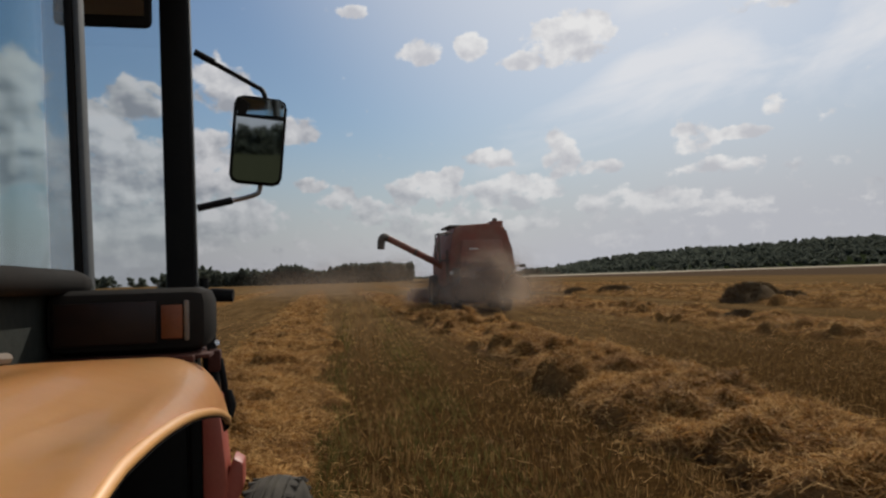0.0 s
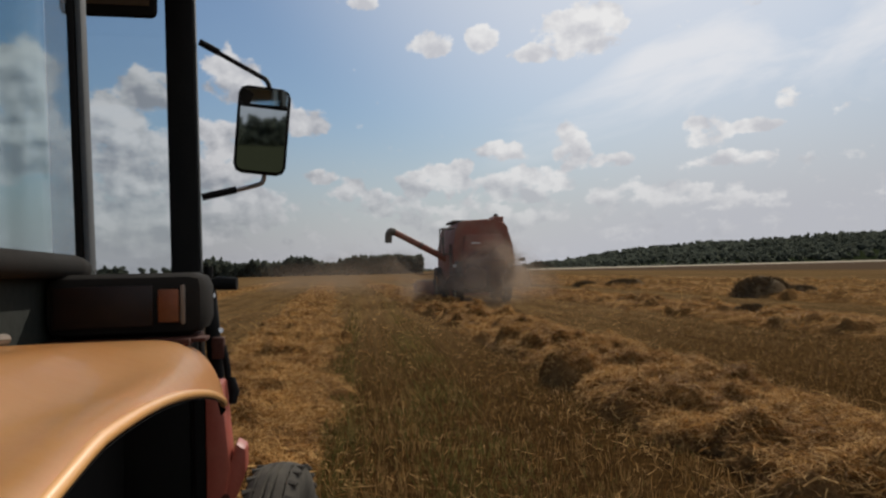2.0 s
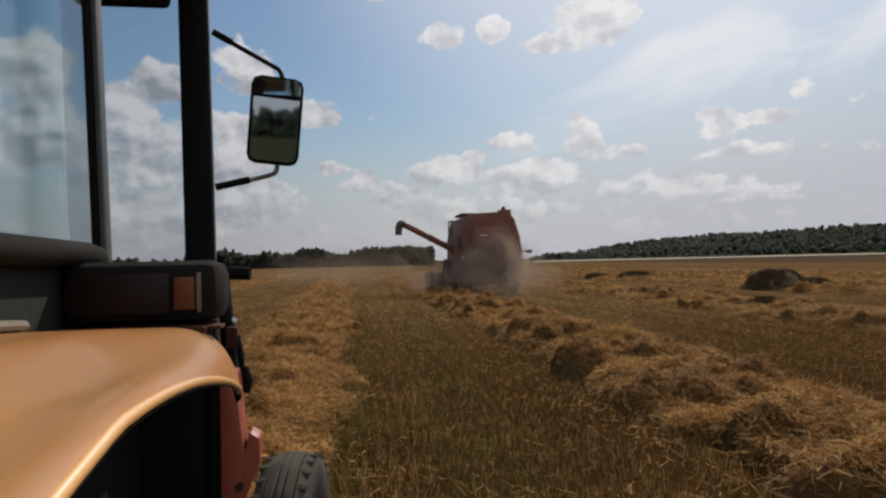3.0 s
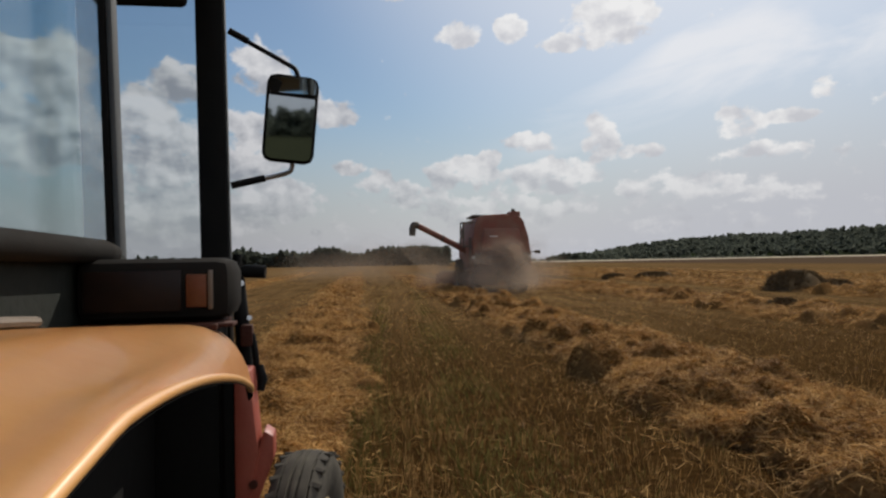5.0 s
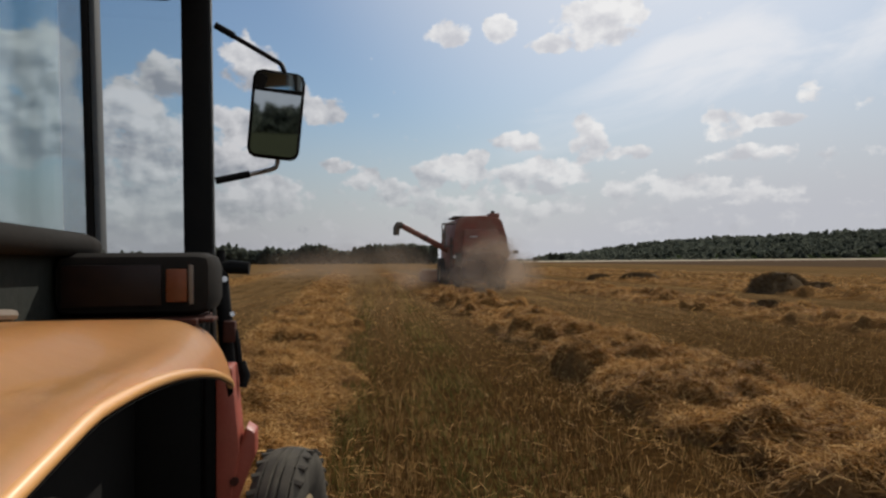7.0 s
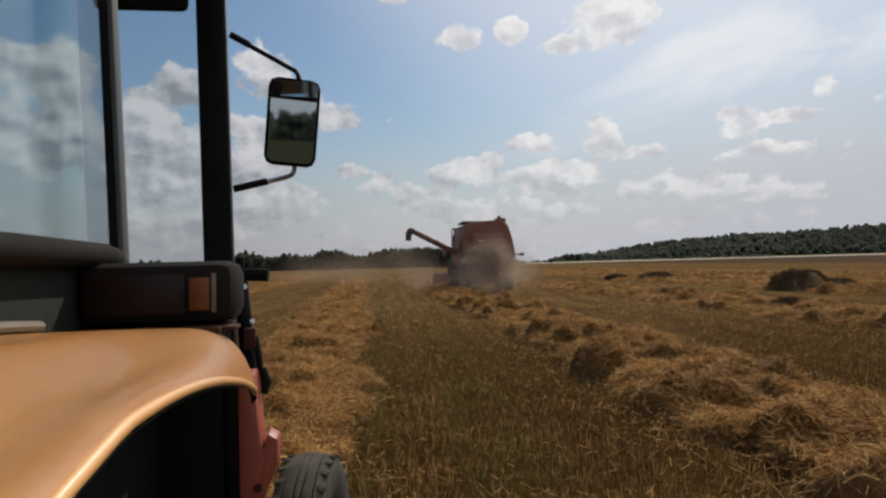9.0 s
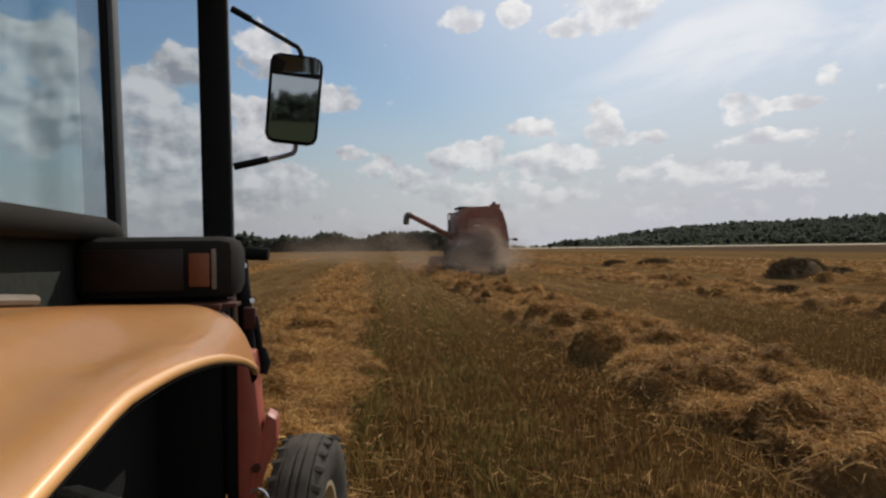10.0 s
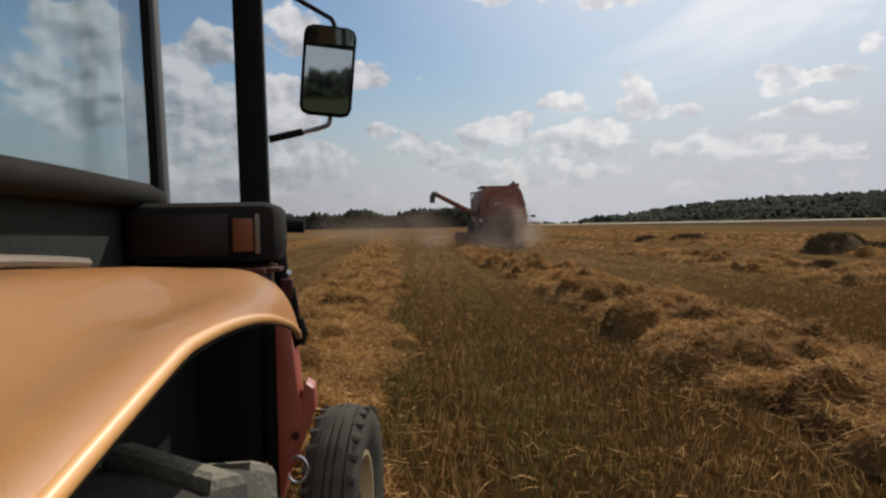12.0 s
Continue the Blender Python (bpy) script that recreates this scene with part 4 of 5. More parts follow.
def build_tractor():
    T = thing("tractor", pose(-0.46, 1.55, 0, 0, 0, 5), "small orange and red farm tractor with a black-framed cab", "tractor")
    # right fender, its lamp and the wheel under it
    part("fender", fender_mesh(1), M["fender"], T, "glossy orange sheet-metal rear fender")
    # near-black sheet added below the fender, its colour standing in for shade
    part("fender_liner", fender_mesh(1, 0.010), M["void"], T, "near-black sheet under the fender that stands in for its shade")
    lf = part("fender", fender_mesh(-1), M["fender"], T, "glossy orange sheet-metal rear fender")
    lf.location = (-1.36, 0, 0)
    lug = math.radians(38)
    build_wheel("rear_wheel", T, (0.03, -0.60, 0.650), 0, 0.650, 0.36, 0.385, 17, -lug, 0.060, 0.066, "large rear wheel with dusty cleated tyre", M["lug"], 1)
    build_wheel("rear_wheel", T, (-1.39, -0.60, 0.650), 0, 0.650, 0.36, 0.385, 17, -lug, 0.060, 0.066, "large rear wheel with dusty cleated tyre", M["lug"], -1)
    build_wheel("front_wheel", T, (0.228, 1.50, 0.412), -9, 0.412, 0.205, 0.22, 30, math.radians(-20), 0.012, 0.030, "small front wheel with ribbed dusty tyre", M["tyre"], 1, True)
    build_wheel("front_wheel", T, (-1.588, 1.50, 0.412), -9, 0.412, 0.205, 0.22, 30, math.radians(-20), 0.012, 0.030, "small front wheel with ribbed dusty tyre", M["tyre"], -1, True)
    # lamp on the fender
    lamp = part("rear_lamp", one_box((0.0, -0.275, 1.497), (0.222, -0.150, 1.590), 0.022), M["plastic"], T, "dusty black lamp housing with amber indicator")
    part("red_lens", one_box((0.016, -0.279, 1.512), (0.152, -0.2745, 1.572), 0.002), M["lens_red"], lamp, "dark red lamp lens")
    part("amber_lens", one_box((0.158, -0.281, 1.517), (0.188, -0.2745, 1.566), 0.003), M["lens_amber"], lamp, "amber indicator lens")
    part("pale_strip", one_box((0.1895, -0.281, 1.514), (0.1965, -0.2745, 1.572), 0.002), M["edge"], lamp)
    bm = one_box((-0.03, -0.30, 1.484), (0.205, -0.16, 1.494), 0.002)
    box(bm, (0.15, -0.285, 1.488), (0.225, -0.24, 1.4935), 0.001)
    part("lamp_bracket", bm, M["rust"], T, "rusty bracket plate")
    bm = bmesh.new()
    tube(bm, [(0.004, v, 1.530 - 0.085 * (v + 0.87) ** 2) for v in np.linspace(-1.0, -0.40, 9)], 0.007, 8)
    part("seam_strip", bm, M["edge"], T, "pale beige sealing strip")
    # cab: lower side, sill, posts, roof
    bm = bmesh.new()
    box(bm, (-0.03, -0.86, 1.30), (0.0, -0.02, 1.60), 0.004)
    part("cab_side", bm, M["dark"], T, "dark lower cab panel")
    bm = bmesh.new()
    tube(bm, [(0.012, -0.95, 1.605), (0.014, -0.5, 1.606), (0.016, -0.2, 1.603), (0.012, -0.14, 1.600), (0.0, -0.115, 1.597)], [0.019, 0.019, 0.019, 0.017, 0.010], 14)
    part("window_sill", bm, M["plastic"], T, "rounded black window sill")
    lean = Matrix.Translation((0, 0.0, 1.5)) @ Matrix.Rotation(radians(-1.6), 4, "Y") @ Matrix.Translation((0, 0.0, -1.5))
    part("side_post", one_box((-0.037, 0.0, 1.3), (-0.0235, 0.05, 2.68), 0.004, lean), M["black"], T, "black cab side post")
    part("post_seal", one_box((-0.0232, 0.004, 1.3), (-0.012, 0.040, 2.68), 0.004, lean), M["rubber_seal"], T, "grey rubber seal on the post")
    part("side_window", one_box((-0.086, -0.86, 1.60), (-0.081, 0.02, 2.66), 0.0, lean), M["pane"], T, "bluish side window glass")
    part("pane_edge", one_box((-0.0735, 0.0, 1.60), (-0.0375, 0.004, 2.66), 0.0, lean), M["pane_edge"], T, "pale thick glass edge")
    lean2 = Matrix.Translation((0, 1.1, 1.5)) @ Matrix.Rotation(radians(-0.7), 4, "Y") @ Matrix.Translation((0, -1.1, -1.5))
    bm = one_box((-0.084, 1.09, 0.75), (0.008, 1.17, 2.68), 0.008, lean2)
    part("front_pillar", bm, M["black"], T, "thick black front cab pillar")
    part("pillar_seal", one_box((0.0085, 1.10, 1.56), (0.013, 1.13, 2.66), 0.001, lean2), M["rubber_seal"], T)
    part("front_pillar", one_box((-1.36, 1.09, 0.75), (-1.27, 1.17, 2.68), 0.008), M["black"], T, "thick black front cab pillar")
    for u in (-1.36, -0.05):
        part("rear_post", one_box((u, -0.93, 1.3), (u + 0.06, -0.87, 2.68), 0.006), M["black"], T)
    part("cab_side", one_box((-1.36, -0.86, 1.0), (-1.33, 1.09, 1.55), 0.004), M["dark"], T, "dark lower cab panel")
    part("cab_rear", one_box((-1.30, -0.93, 0.95), (-0.05, -0.90, 1.50), 0.004), M["dark"], T)
    part("cab_floor", one_box((-1.33, -0.86, 0.92), (-0.23, 1.08, 0.98), 0.004), M["dark"], T)
    bm = one_box((-1.42, -1.0, 2.68), (0.05, 1.25, 2.80), 0.05)
    part("cab_roof", bm, M["fender"], T, "orange cab roof")
    # unseen pale sheet, added so the inside mirror shows a bright band
    part("headliner", one_box((-1.30, -0.9, 2.63), (-0.02, 1.05, 2.675), 0.01), M["headliner"], T, "pale grey sheet under the roof, added for the inside mirror to reflect")
    part("windscreen", one_box((-1.27, 1.12, 1.50), (-0.086, 1.125, 2.66)), M["clear"], T, "clear front windscreen")
    part("dashboard", one_box((-1.30, 0.85, 1.0), (-0.24, 1.08, 1.47), 0.03), M["plastic"], T, "dark dashboard")
    bm = one_box((-0.98, -0.35, 1.0), (-0.38, 0.10, 1.18), 0.05)
    box(bm, (-0.95, -0.45, 1.15), (-0.41, -0.33, 1.52), 0.05)
    part("seat", bm, M["plastic"], T, "black driver's seat")
    bm = bmesh.new()
    tube(bm, [(-0.68 + 0.2 * math.cos(a), 0.55 + 0.17 * math.sin(a), 1.38 + 0.07 * math.sin(a)) for a in np.linspace(0, 2 * math.pi, 33)], 0.014, 8)
    tube(bm, [(-0.68, 0.55, 1.38), (-0.68, 0.85, 1.10)], 0.025, 8)
    tube(bm, [(-0.88, 0.55, 1.38), (-0.48, 0.55, 1.38)], 0.012, 8)
    part("steering_wheel", bm, M["black"], T)
    # inside mirror below the roof
    im = part("inside_mirror", one_box((-0.40, 1.01, 2.430), (-0.105, 1.045, 2.62), 0.02), M["plastic"], T, "dark wide inside mirror")
    part("mirror_glass", one_box((-0.385, 1.004, 2.462), (-0.125, 1.0085, 2.60), 0.0), M["mirror"], im, "mirror glass")
    # bonnet, frame and engine
    bm = one_box((-1.02, 1.18, 0.82), (-0.34, 2.65, 1.38), 0.06)
    part("bonnet", bm, M["red"], T, "red engine bonnet")
    part("grille", one_box((-0.98, 2.655, 0.86), (-0.38, 2.68, 1.30), 0.01), M["dark"], T)
    bm = one_box((-0.92, -0.95, 0.50), (-0.44, 2.5, 0.82), 0.04)
    part("gearbox", bm, M["dark"], T, "dark engine and gearbox block")
    bm = one_tube([(-1.48, 1.5, 0.40), (0.14, 1.5, 0.40)], 0.05, 12)
    part("front_axle", bm, M["dark"], T)
    part("rear_axle", one_tube([(-1.35, -0.6, 0.650), (0.0, -0.6, 0.650)], 0.09, 14), M["dark"], T)
    # inner wheel-arch wall and added near-black walls painting its shade; red step panel ahead of the rear wheel
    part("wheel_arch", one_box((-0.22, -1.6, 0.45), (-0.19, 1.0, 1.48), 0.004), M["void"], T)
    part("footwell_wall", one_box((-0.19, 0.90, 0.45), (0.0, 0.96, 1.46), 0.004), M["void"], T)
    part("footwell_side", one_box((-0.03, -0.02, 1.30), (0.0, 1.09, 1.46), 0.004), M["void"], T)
    bm = bmesh.new()
    prism(bm, [(0.048, 0.66), (0.066, 0.70), (0.082, 0.80), (0.122, 0.98), (0.098, 1.25), (0.048, 1.25)], 0.88, 1.02, 0.010)
    part("step_panel", bm, M["red"], T, "faded red side panel")
    # near-black strip in the painted-shade colour, left of the red panel
    part("panel_edge", one_box((0.016, 0.89, 0.60), (0.0475, 1.00, 1.25), 0.004), M["void"], T, "near-black strip beside the side panel")
    bm = bmesh.new()
    prism(bm, [(0.070, 0.76), (0.100, 0.80), (0.165, 0.97), (0.165, 1.04), (0.136, 1.06), (0.112, 0.98)], 0.90, 1.0, 0.006)
    part("panel_corner", bm, M["red"], T)
    for z, u in ((0.90, 0.105),):
        part("bolt", one_tube([(u, 0.872, z), (u, 0.885, z)], 0.014, 6), M["rust"], T)
    bm = bmesh.new()
    tube(bm, [(0.105 + 0.032 * math.cos(a), 0.90, 0.785 + 0.042 * math.sin(a)) for a in np.linspace(0, 2 * math.pi, 21)], 0.006, 6)
    part("hook_ring", bm, M["chrome"], T, "bare steel ring")
    bm = one_box((0.02, 0.55, 0.50), (0.18, 0.86, 0.53), 0.006)
    box(bm, (0.02, 0.84, 0.50), (0.06, 0.87, 0.72), 0.004)
    part("foot_step", bm, M["dark"], T)
    # handle and hinge tube at the pillar's foot
    bm = one_tube([(0.02, 1.12, 1.556), (0.06, 1.12, 1.557), (0.125, 1.115, 1.553)], [0.015, 0.024, 0.022], 12)
    part("handle", bm, M["black"], T, "black grip at the pillar's foot")
    bm = one_tube([(0.060, 1.08, 1.20), (0.046, 1.09, 1.40), (0.036, 1.10, 1.53), (0.030, 1.10, 1.55)], [0.026, 0.025, 0.022, 0.012], 12)
    part("hinge_tube", bm, M["black"], T)
    part("hinge_bracket", one_box((0.050, 1.02, 1.31), (0.090, 1.06, 1.38), 0.006), M["rust"], T)
    part("rubber_stop", one_tube([(0.113, 1.0, 1.25), (0.124, 0.99, 1.205), (0.118, 0.98, 1.17)], [0.013, 0.017, 0.012], 10), M["black"], T)
    part("hinge_bolt", one_tube([(0.045, 1.07, 1.515), (0.052, 1.055, 1.518)], 0.010, 8), M["chrome"], T)
    part("pipe_stub", one_tube([(0.028, 1.14, 1.55), (0.028, 1.14, 1.615)], 0.014, 10), M["black"], T)
    part("hose", one_tube(curve_points([(0.085, 1.04, 1.35), (0.098, 1.03, 1.28), (0.105, 1.03, 1.18)]), 0.011, 8), M["black"], T)
    part("hinge_bolt", one_tube([(0.072, 1.055, 1.40), (0.078, 1.045, 1.402)], 0.009, 8), M["chrome"], T)
    # outside mirror on its two arms
    mi = part("side_mirror", one_box((-0.088, -0.02, -0.150), (0.088, 0.028, 0.150), 0.030), M["plastic"], T, "black rounded rectangular side mirror")
    mi.matrix_basis = pose(0.218, 1.10, 2.078, 5.85, 5.2, 5)
    def pane(lo, hi, m):
        bm = one_box((-0.077, -0.0265, lo), (0.077, -0.0225, hi), 0.0)
        es = [e for e in bm.edges if abs((e.verts[0].co - e.verts[1].co).normalized().y) > 0.9]
        es = [e for e in es if abs(e.verts[0].co.z) > 0.12]
        bmesh.ops.bevel(bm, geom=es, offset=0.022, segments=4, affect="EDGES", profile=0.5)
        bmesh.ops.transform(bm, matrix=m, verts=bm.verts)
        return bm
    part("mirror_glass", pane(-0.139, 0.074, Matrix.Identity(4)), M["mirror"], mi, "main mirror glass", smooth=False)
    tip = Matrix.Translation((0, -0.027, 0.11)) @ Matrix.Rotation(radians(-4), 4, "X") @ Matrix.Rotation(radians(-13), 4, "Z") @ Matrix.Translation((0, 0.0245, -0.11))
    part("upper_glass", pane(0.086, 0.139, tip), M["mirror"], mi, "small upper wide-angle mirror", smooth=False)
    part("divider", one_box((-0.078, -0.030, 0.075), (0.078, -0.020, 0.085), 0.002), M["black"], mi, "black divider bar")
    bm = bmesh.new()
    tube(bm, curve_points([(0.012, 1.12, 2.388), (0.06, 1.13, 2.362), (0.20, 1.15, 2.288), (0.236, 1.15, 2.262), (0.246, 1.14, 2.20)]), 0.0085, 8)
    tube(bm, [(0.012, 1.12, 2.388), (0.075, 1.13, 2.356)], 0.012, 8)
    part("upper_arm", bm, M["black"], T, "black bent mirror arm")
    bm = bmesh.new()
    tube(bm, curve_points([(0.015, 1.11, 1.852), (0.10, 1.13, 1.872), (0.195, 1.15, 1.898), (0.215, 1.15, 1.915), (0.22, 1.14, 1.945)]), 0.0085, 8)
    part("lower_arm", bm, M["chrome"], T, "worn steel mirror arm")
    part("arm_sleeve", one_tube([(0.015, 1.11, 1.851), (0.125, 1.133, 1.879)], 0.0125, 8), M["black"], T)
    return T


tractor = build_tractor()


# ---------------------------------------------------------------- combine harvester
def build_combine():
    C = thing("combine_harvester", pose(5.169, 29.78, 0), "dusty red combine harvester driving away with its unloading auger swung out", "combine harvester")
    bm = bmesh.new()
    prism(bm, [(-1.45, 1.05), (-1.46, 2.55), (-1.32, 3.35), (-1.20, 3.72), (-0.85, 3.84), (0.30, 3.90), (0.42, 3.80), (1.02, 3.74), (1.10, 3.50), (1.22, 3.28), (1.36, 2.75), (1.50, 1.85), (1.46, 1.05)], 0.55, 5.6, 0.05)
    part("body", bm, M["combine"], C, "dusty red sheet-metal body")
    bm = bmesh.new()
    prism(bm, [(-0.95, 0.95), (-1.05, 2.3), (-0.9, 3.15), (0.85, 3.15), (1.0, 2.3), (0.95, 0.95)], 0.34, 0.56, 0.05)
    part("straw_hood", bm, M["combine"], C, "red straw hood at the rear")
    part("rear_panel", one_box((-0.80, 0.30, 1.7), (0.80, 0.345, 2.6), 0.02), M["combine"], C)
    part("straw_outlet", one_box((-0.85, -0.30, 0.75), (0.85, 0.5, 1.25), 0.04), M["combine_dark"], C, "dark straw outlet")
    bm = bmesh.new()
    for k in range(9):
        box(bm, (-0.8 + k * 0.19, -0.55, 0.62), (-0.77 + k * 0.19, -0.25, 0.80), 0.0)
    part("spreader_fins", bm, M["combine_dark"], C)
    for x0, x1 in ((-1.40, -0.02), (0.02, 1.40)):
        part("side_flap", one_box((x0, 0.50, 1.25), (x1, 0.545, 1.95), 0.02), M["combine_dark"], C)
    part("tank_lid", one_box((-1.18, 2.2, 3.86), (0.25, 4.4, 3.97), 0.04), M["combine_dark"], C, "dark grain-tank cover")
    bm = one_box((0.50, 0.75, 3.70), (1.03, 1.6, 4.02), 0.04)
    part("air_intake", bm, M["combine"], C, "red engine air intake box")
    part("exhaust", one_tube([(0.66, 0.95, 3.98), (0.66, 0.95, 4.09), (0.72, 0.95, 4.14)], [0.07, 0.07, 0.05], 12), M["combine_dark"], C)
    part("beacon", one_tube([(0.75, 0.9, 4.0), (0.75, 0.9, 4.13)], 0.05, 10), M["combine_dark"], C)
    # left service rail and ladder
    bm = bmesh.new()
    for p in ([(-1.86, 0.8, 2.2), (-1.86, 0.8, 3.50), (-1.25, 0.8, 3.50)], [(-1.86, 1.9, 2.4), (-1.86, 1.9, 3.50), (-1.25, 1.9, 3.50)], [(-1.86, 0.8, 3.50), (-1.86, 1.9, 3.50)], [(-1.86, 0.8, 2.3), (-1.45, 0.8, 2.3)]):
        tube(bm, p, 0.036, 8)
    part("hand_rail", bm, M["combine_dark"], C)
    part("side_mirror", one_box((-1.95, 0.78, 2.70), (-1.82, 0.84, 3.10), 0.02), M["combine_dark"], C)
    bm = bmesh.new()
    tube(bm, [(-1.52, 0.7, 1.0), (-1.52, 0.7, 2.75)], 0.025, 6)
    tube(bm, [(-1.52, 1.1, 1.0), (-1.52, 1.1, 2.75)], 0.025, 6)
    for k in range(6):
        tube(bm, [(-1.52, 0.7, 1.1 + 0.28 * k), (-1.52, 1.1, 1.1 + 0.28 * k)], 0.018, 6)
    part("ladder", bm, M["combine_dark"], C)
    # unloading auger
    bm = bmesh.new()
    tube(bm, [(-1.15, 3.0, 1.95), (-1.55, 3.0, 2.20), (-4.05, 2.9, 3.52)], [0.17, 0.165, 0.155], 16)
    au = part("unloading_auger", bm, M["combine"], C, "red unloading auger tube")
    bm = bmesh.new()
    tube(bm, curve_points([(-3.92, 2.9, 3.46), (-4.14, 2.9, 3.50), (-4.24, 2.9, 3.33), (-4.27, 2.9, 2.95)], 4), [0.165, 0.18, 0.185, 0.19, 0.19, 0.19, 0.18, 0.18, 0.18, 0.18, 0.17, 0.17, 0.17], 14)
    part("spout", bm, M["combine_dark"], au, "black rubber spout")
    bm = bmesh.new()
    tube(bm, [(-2.7, 2.95, 2.81), (-2.62, 2.95, 2.77)], 0.185, 16)
    part("flange", bm, M["combine_dark"], au)
    # lamps and plates at the rear
    part("rear_plate", one_box((-0.62, 0.31, 2.74), (-0.22, 0.338, 2.80), 0.008), M["combine_white"], C, "pale reflector strip")
    for x, z in ((-0.94, 1.92), (-1.42, 1.74), (1.40, 1.74)):
        part("tail_lamp", one_tube([(x, 0.50, z), (x, 0.42, z)], 0.085, 12), M["combine_white"], C, "pale round lamp")
    bm = one_tube([(1.48, 0.9, 1.98), (1.85, 0.9, 2.0)], 0.03, 8)
    box(bm, (1.78, 0.86, 1.90), (2.05, 0.96, 2.06), 0.02)
    part("marker_arm", bm, M["combine_dark"], C, "dark side marker on an arm")
    # chassis, wheels, cab and header
    part("rear_axle", one_tube([(-1.2, 1.2, 0.55), (1.2, 1.2, 0.55)], 0.1, 10), M["combine_dark"], C)
    part("chassis", one_box((-0.9, 0.5, 0.55), (0.9, 5.2, 1.15), 0.03), M["combine_dark"], C)

    def wheel(name, x, y, r, w, lugs):
        h = new(name)
        h.parent = C
        h.location = (x, y, r)
        bm = bmesh.new()
        build_tyre(bm, r, w, r * 0.52, False, 36)
        part("tyre", bm, M["tyre"], h)
        add_lugs(h, r, w, lugs, 0.06, 0.09, radians(38), M["tyre"])
        bm = bmesh.new()
        lathe(bm, [(-w * 0.36, r * 0.54), (w * 0.36, r * 0.54), (w * 0.36, r * 0.48), (0.03, r * 0.45), (0.03, 0.03), (-0.03, 0.03), (-0.03, r * 0.45), (-w * 0.36, r * 0.48)], 32)
        part("rim", bm, M["rim"], h)
        return h
    wheels = [(wheel("rear_wheel", s * 1.15, 1.2, 0.55, 0.38, 14), 0.55) for s in (-1, 1)]
    wheels += [(wheel("front_wheel", s * 1.45, 4.6, 0.85, 0.62, 18), 0.85) for s in (-1, 1)]
    bm = one_box((-0.85, 5.65, 1.7), (0.85, 7.1, 3.55), 0.12)
    cab_ = part("cab", bm, M["combine_dark"], C, "dark glazed driver's cab")
    part("cab_roof", one_box((-0.95, 5.6, 3.555), (0.95, 7.3, 3.72), 0.06), M["combine"], cab_)
    bm = bmesh.new()
    prism(bm, [(-2.45, 0.12), (-2.45, 0.95), (2.45, 0.95), (2.45, 0.12)], 6.9, 7.05, 0.03)
    box(bm, (-2.5, 6.9, 0.10), (-2.42, 8.3, 0.85), 0.02)
    box(bm, (2.42, 6.9, 0.10), (2.5, 8.3, 0.85), 0.02)
    box(bm, (-2.42, 7.05, 0.10), (2.42, 8.1, 0.18), 0.01)
    part("header", bm, M["combine"], C, "wide red cutting header")
    part("feeder_house", one_box((-0.6, 5.5, 0.6), (0.6, 6.95, 1.4), 0.05), M["combine_dark"], C)
    bm = bmesh.new()
    for k in range(6):
        a = k * math.pi / 3
        tube(bm, [(-2.38, 7.75 + 0.5 * math.cos(a), 0.95 + 0.45 * math.sin(a)), (2.38, 7.75 + 0.5 * math.cos(a), 0.95 + 0.45 * math.sin(a))], 0.025, 6)
    tube(bm, [(-2.38, 7.75, 0.95), (2.38, 7.75, 0.95)], 0.06, 8)
    reel = part("reel", bm, M["combine_dark"], C)
    return C, wheels


combine, combine_wheels = build_combine()


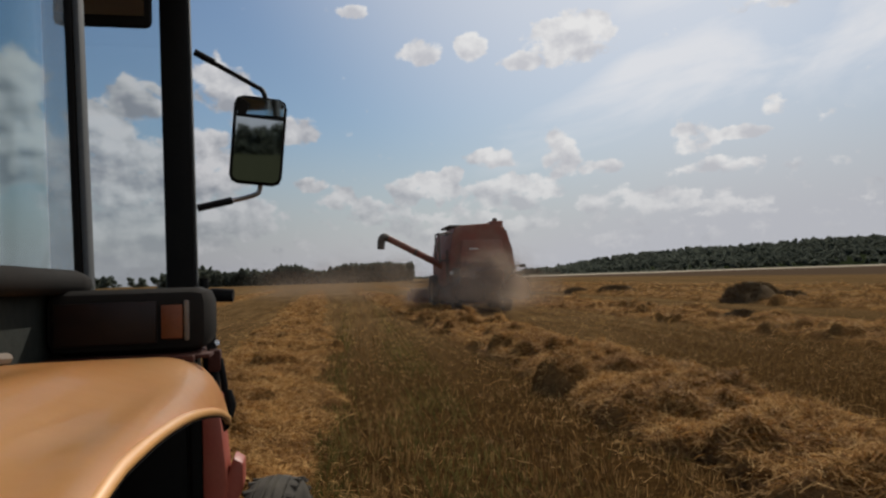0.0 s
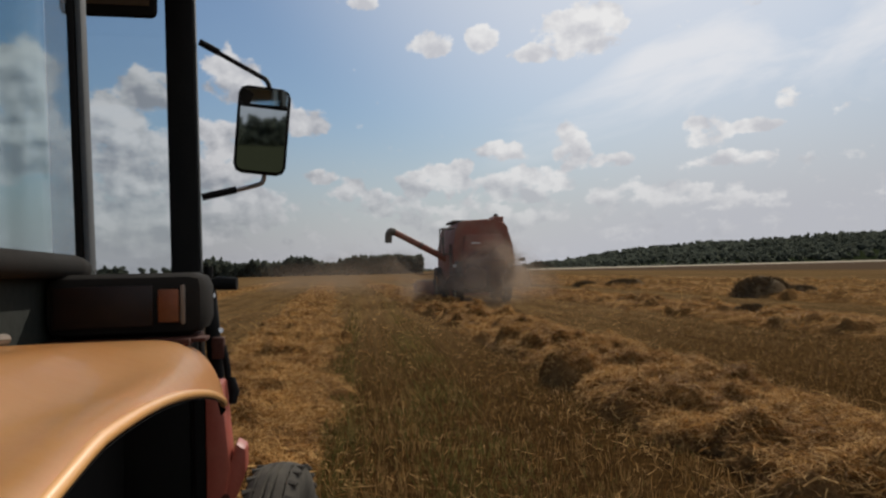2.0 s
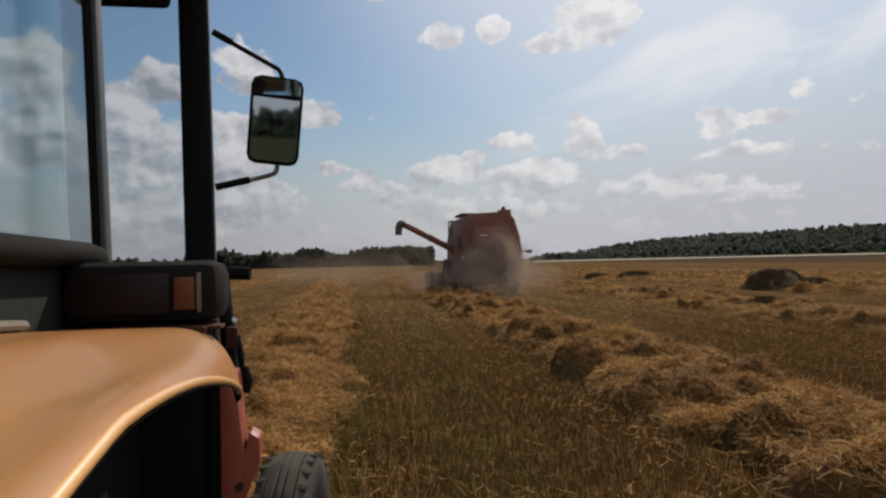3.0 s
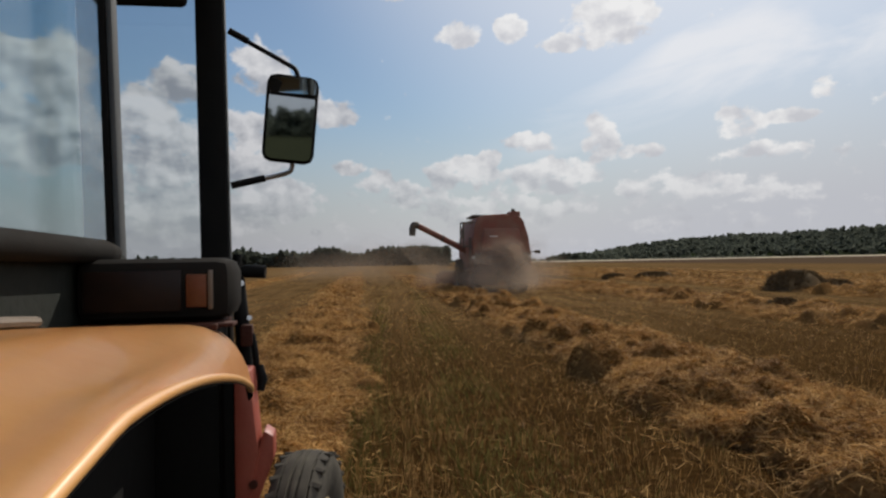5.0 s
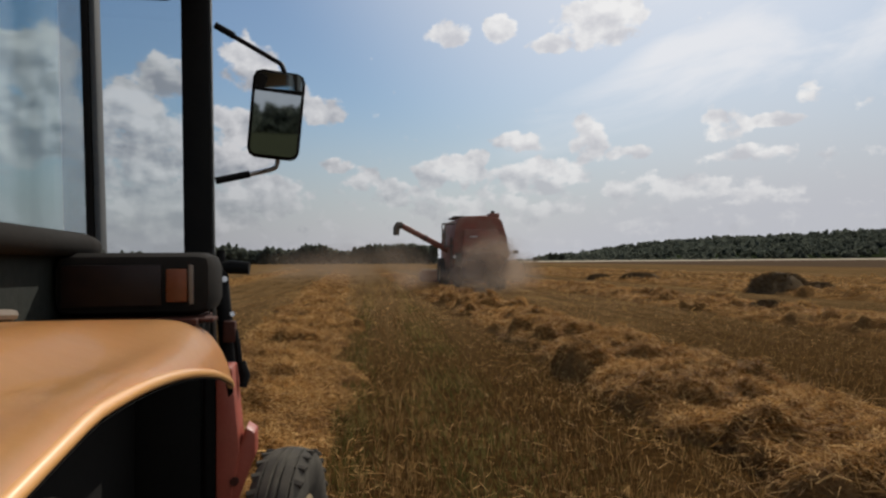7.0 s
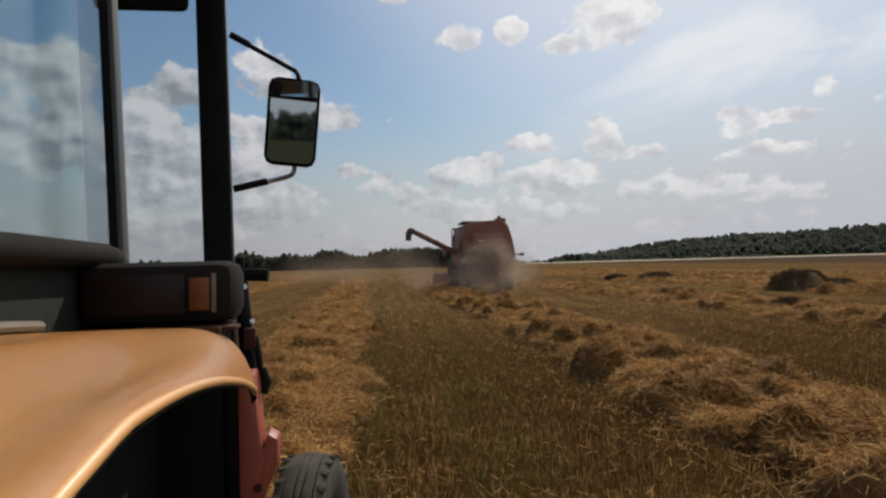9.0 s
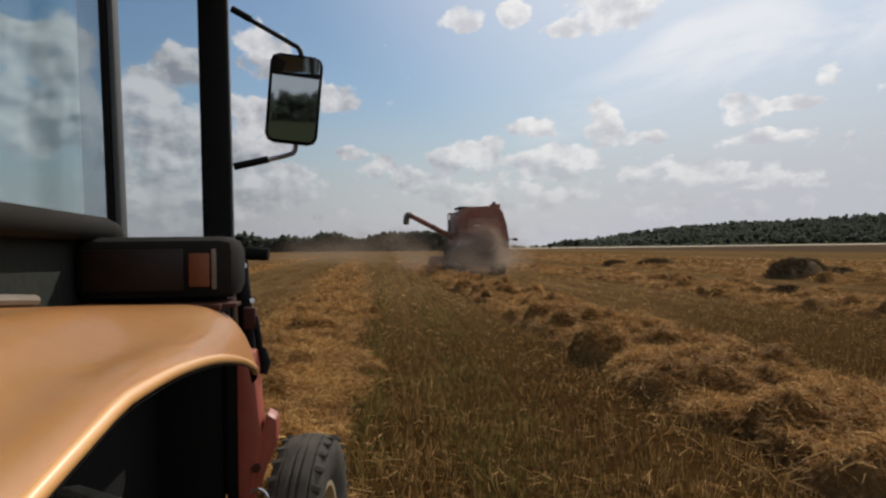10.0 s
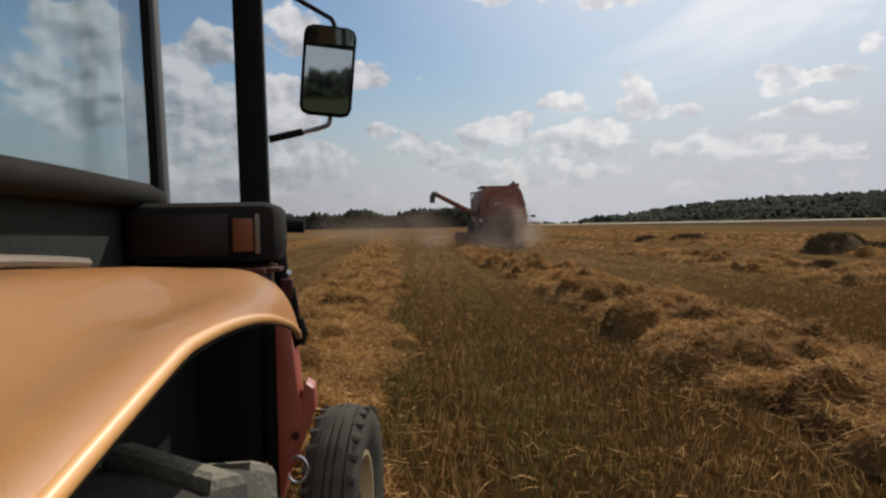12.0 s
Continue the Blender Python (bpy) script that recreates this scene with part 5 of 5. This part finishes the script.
# ---------------------------------------------------------------- dust behind the harvester
def puff_mesh(mat):
    """A shallow bowl; its edge fades out in the material."""
    bm = bmesh.new()
    n, k = 24, 6
    c = bm.verts.new((0, -0.25, 0))
    rings = [[bm.verts.new((math.cos(2 * math.pi * i / n) * r / k, -0.25 * (1 - (r / k) ** 2), math.sin(2 * math.pi * i / n) * r / k)) for i in range(n)] for r in range(1, k + 1)]
    for i in range(n):
        bm.faces.new((c, rings[0][i], rings[0][(i + 1) % n]))
        for a, b in zip(rings, rings[1:]):
            bm.faces.new((a[i], b[i], b[(i + 1) % n], a[(i + 1) % n]))
    me = bpy.data.meshes.new("puff")
    bm.to_mesh(me)
    bm.free()
    me.materials.append(mat)
    me.polygons.foreach_set("use_smooth", [True] * len(me.polygons))
    return me


PUFF, THIN_PUFF = puff_mesh(M["dust"]), puff_mesh(M["thin_dust"])


def build_dust(name, at, puffs, label, mesh):
    D = thing(name, pose(*at), label, "dust", kind="stuff")
    for x, y, z, rx, rz in puffs:
        p = new("puff", mesh)
        p.parent = D
        p.matrix_basis = Matrix.LocRotScale((x, y, z), None, (rx, rx, rz))
        p["kind"] = "stuff"
    return D


dust_rear = build_dust("dust_cloud", (5.169, 29.78, 0), DUST_REAR, "pale brown dust and chaff blown out behind the harvester", PUFF)
dust_low = build_dust("dust_cloud", (5.169, 29.78, 0), DUST_LOW, "low brown dust cloud round the harvester's wheels", THIN_PUFF)


# ---------------------------------------------------------------- what moves
def motions():
    path = []
    for i in range(13):
        t = float(i)
        path.append((t, 5.169 -0.0141 * t -0.00454 * t * t, 29.78 +1.0339 * t -0.0782 * t * t +0.00664 * t ** 3))
    walk(combine, [(t, pose(x, y, 0, 0, 0, COMBINE_TURN)) for t, x, y in path])
    for w, r in combine_wheels:
        steps = 36
        x, y, z = w.location
        walk(w, [(12 * k / steps, pose(x, y, z, -math.degrees(12.63 * k / steps / r), 0, 0)) for k in range(steps + 1)])
    walk(dust_rear, [(t, pose(x + 0.25 * math.sin(t * 1.1), y + 0.3 * math.sin(t * 0.7), 0.12 * math.sin(t * 0.9))) for t, x, y in path])
    walk(dust_low, [(t, pose(x - 0.2 - 0.12 * t, y - 0.35 * t, 0.1 * math.sin(t * 1.3 + 1))) for t, x, y in path])


motions()
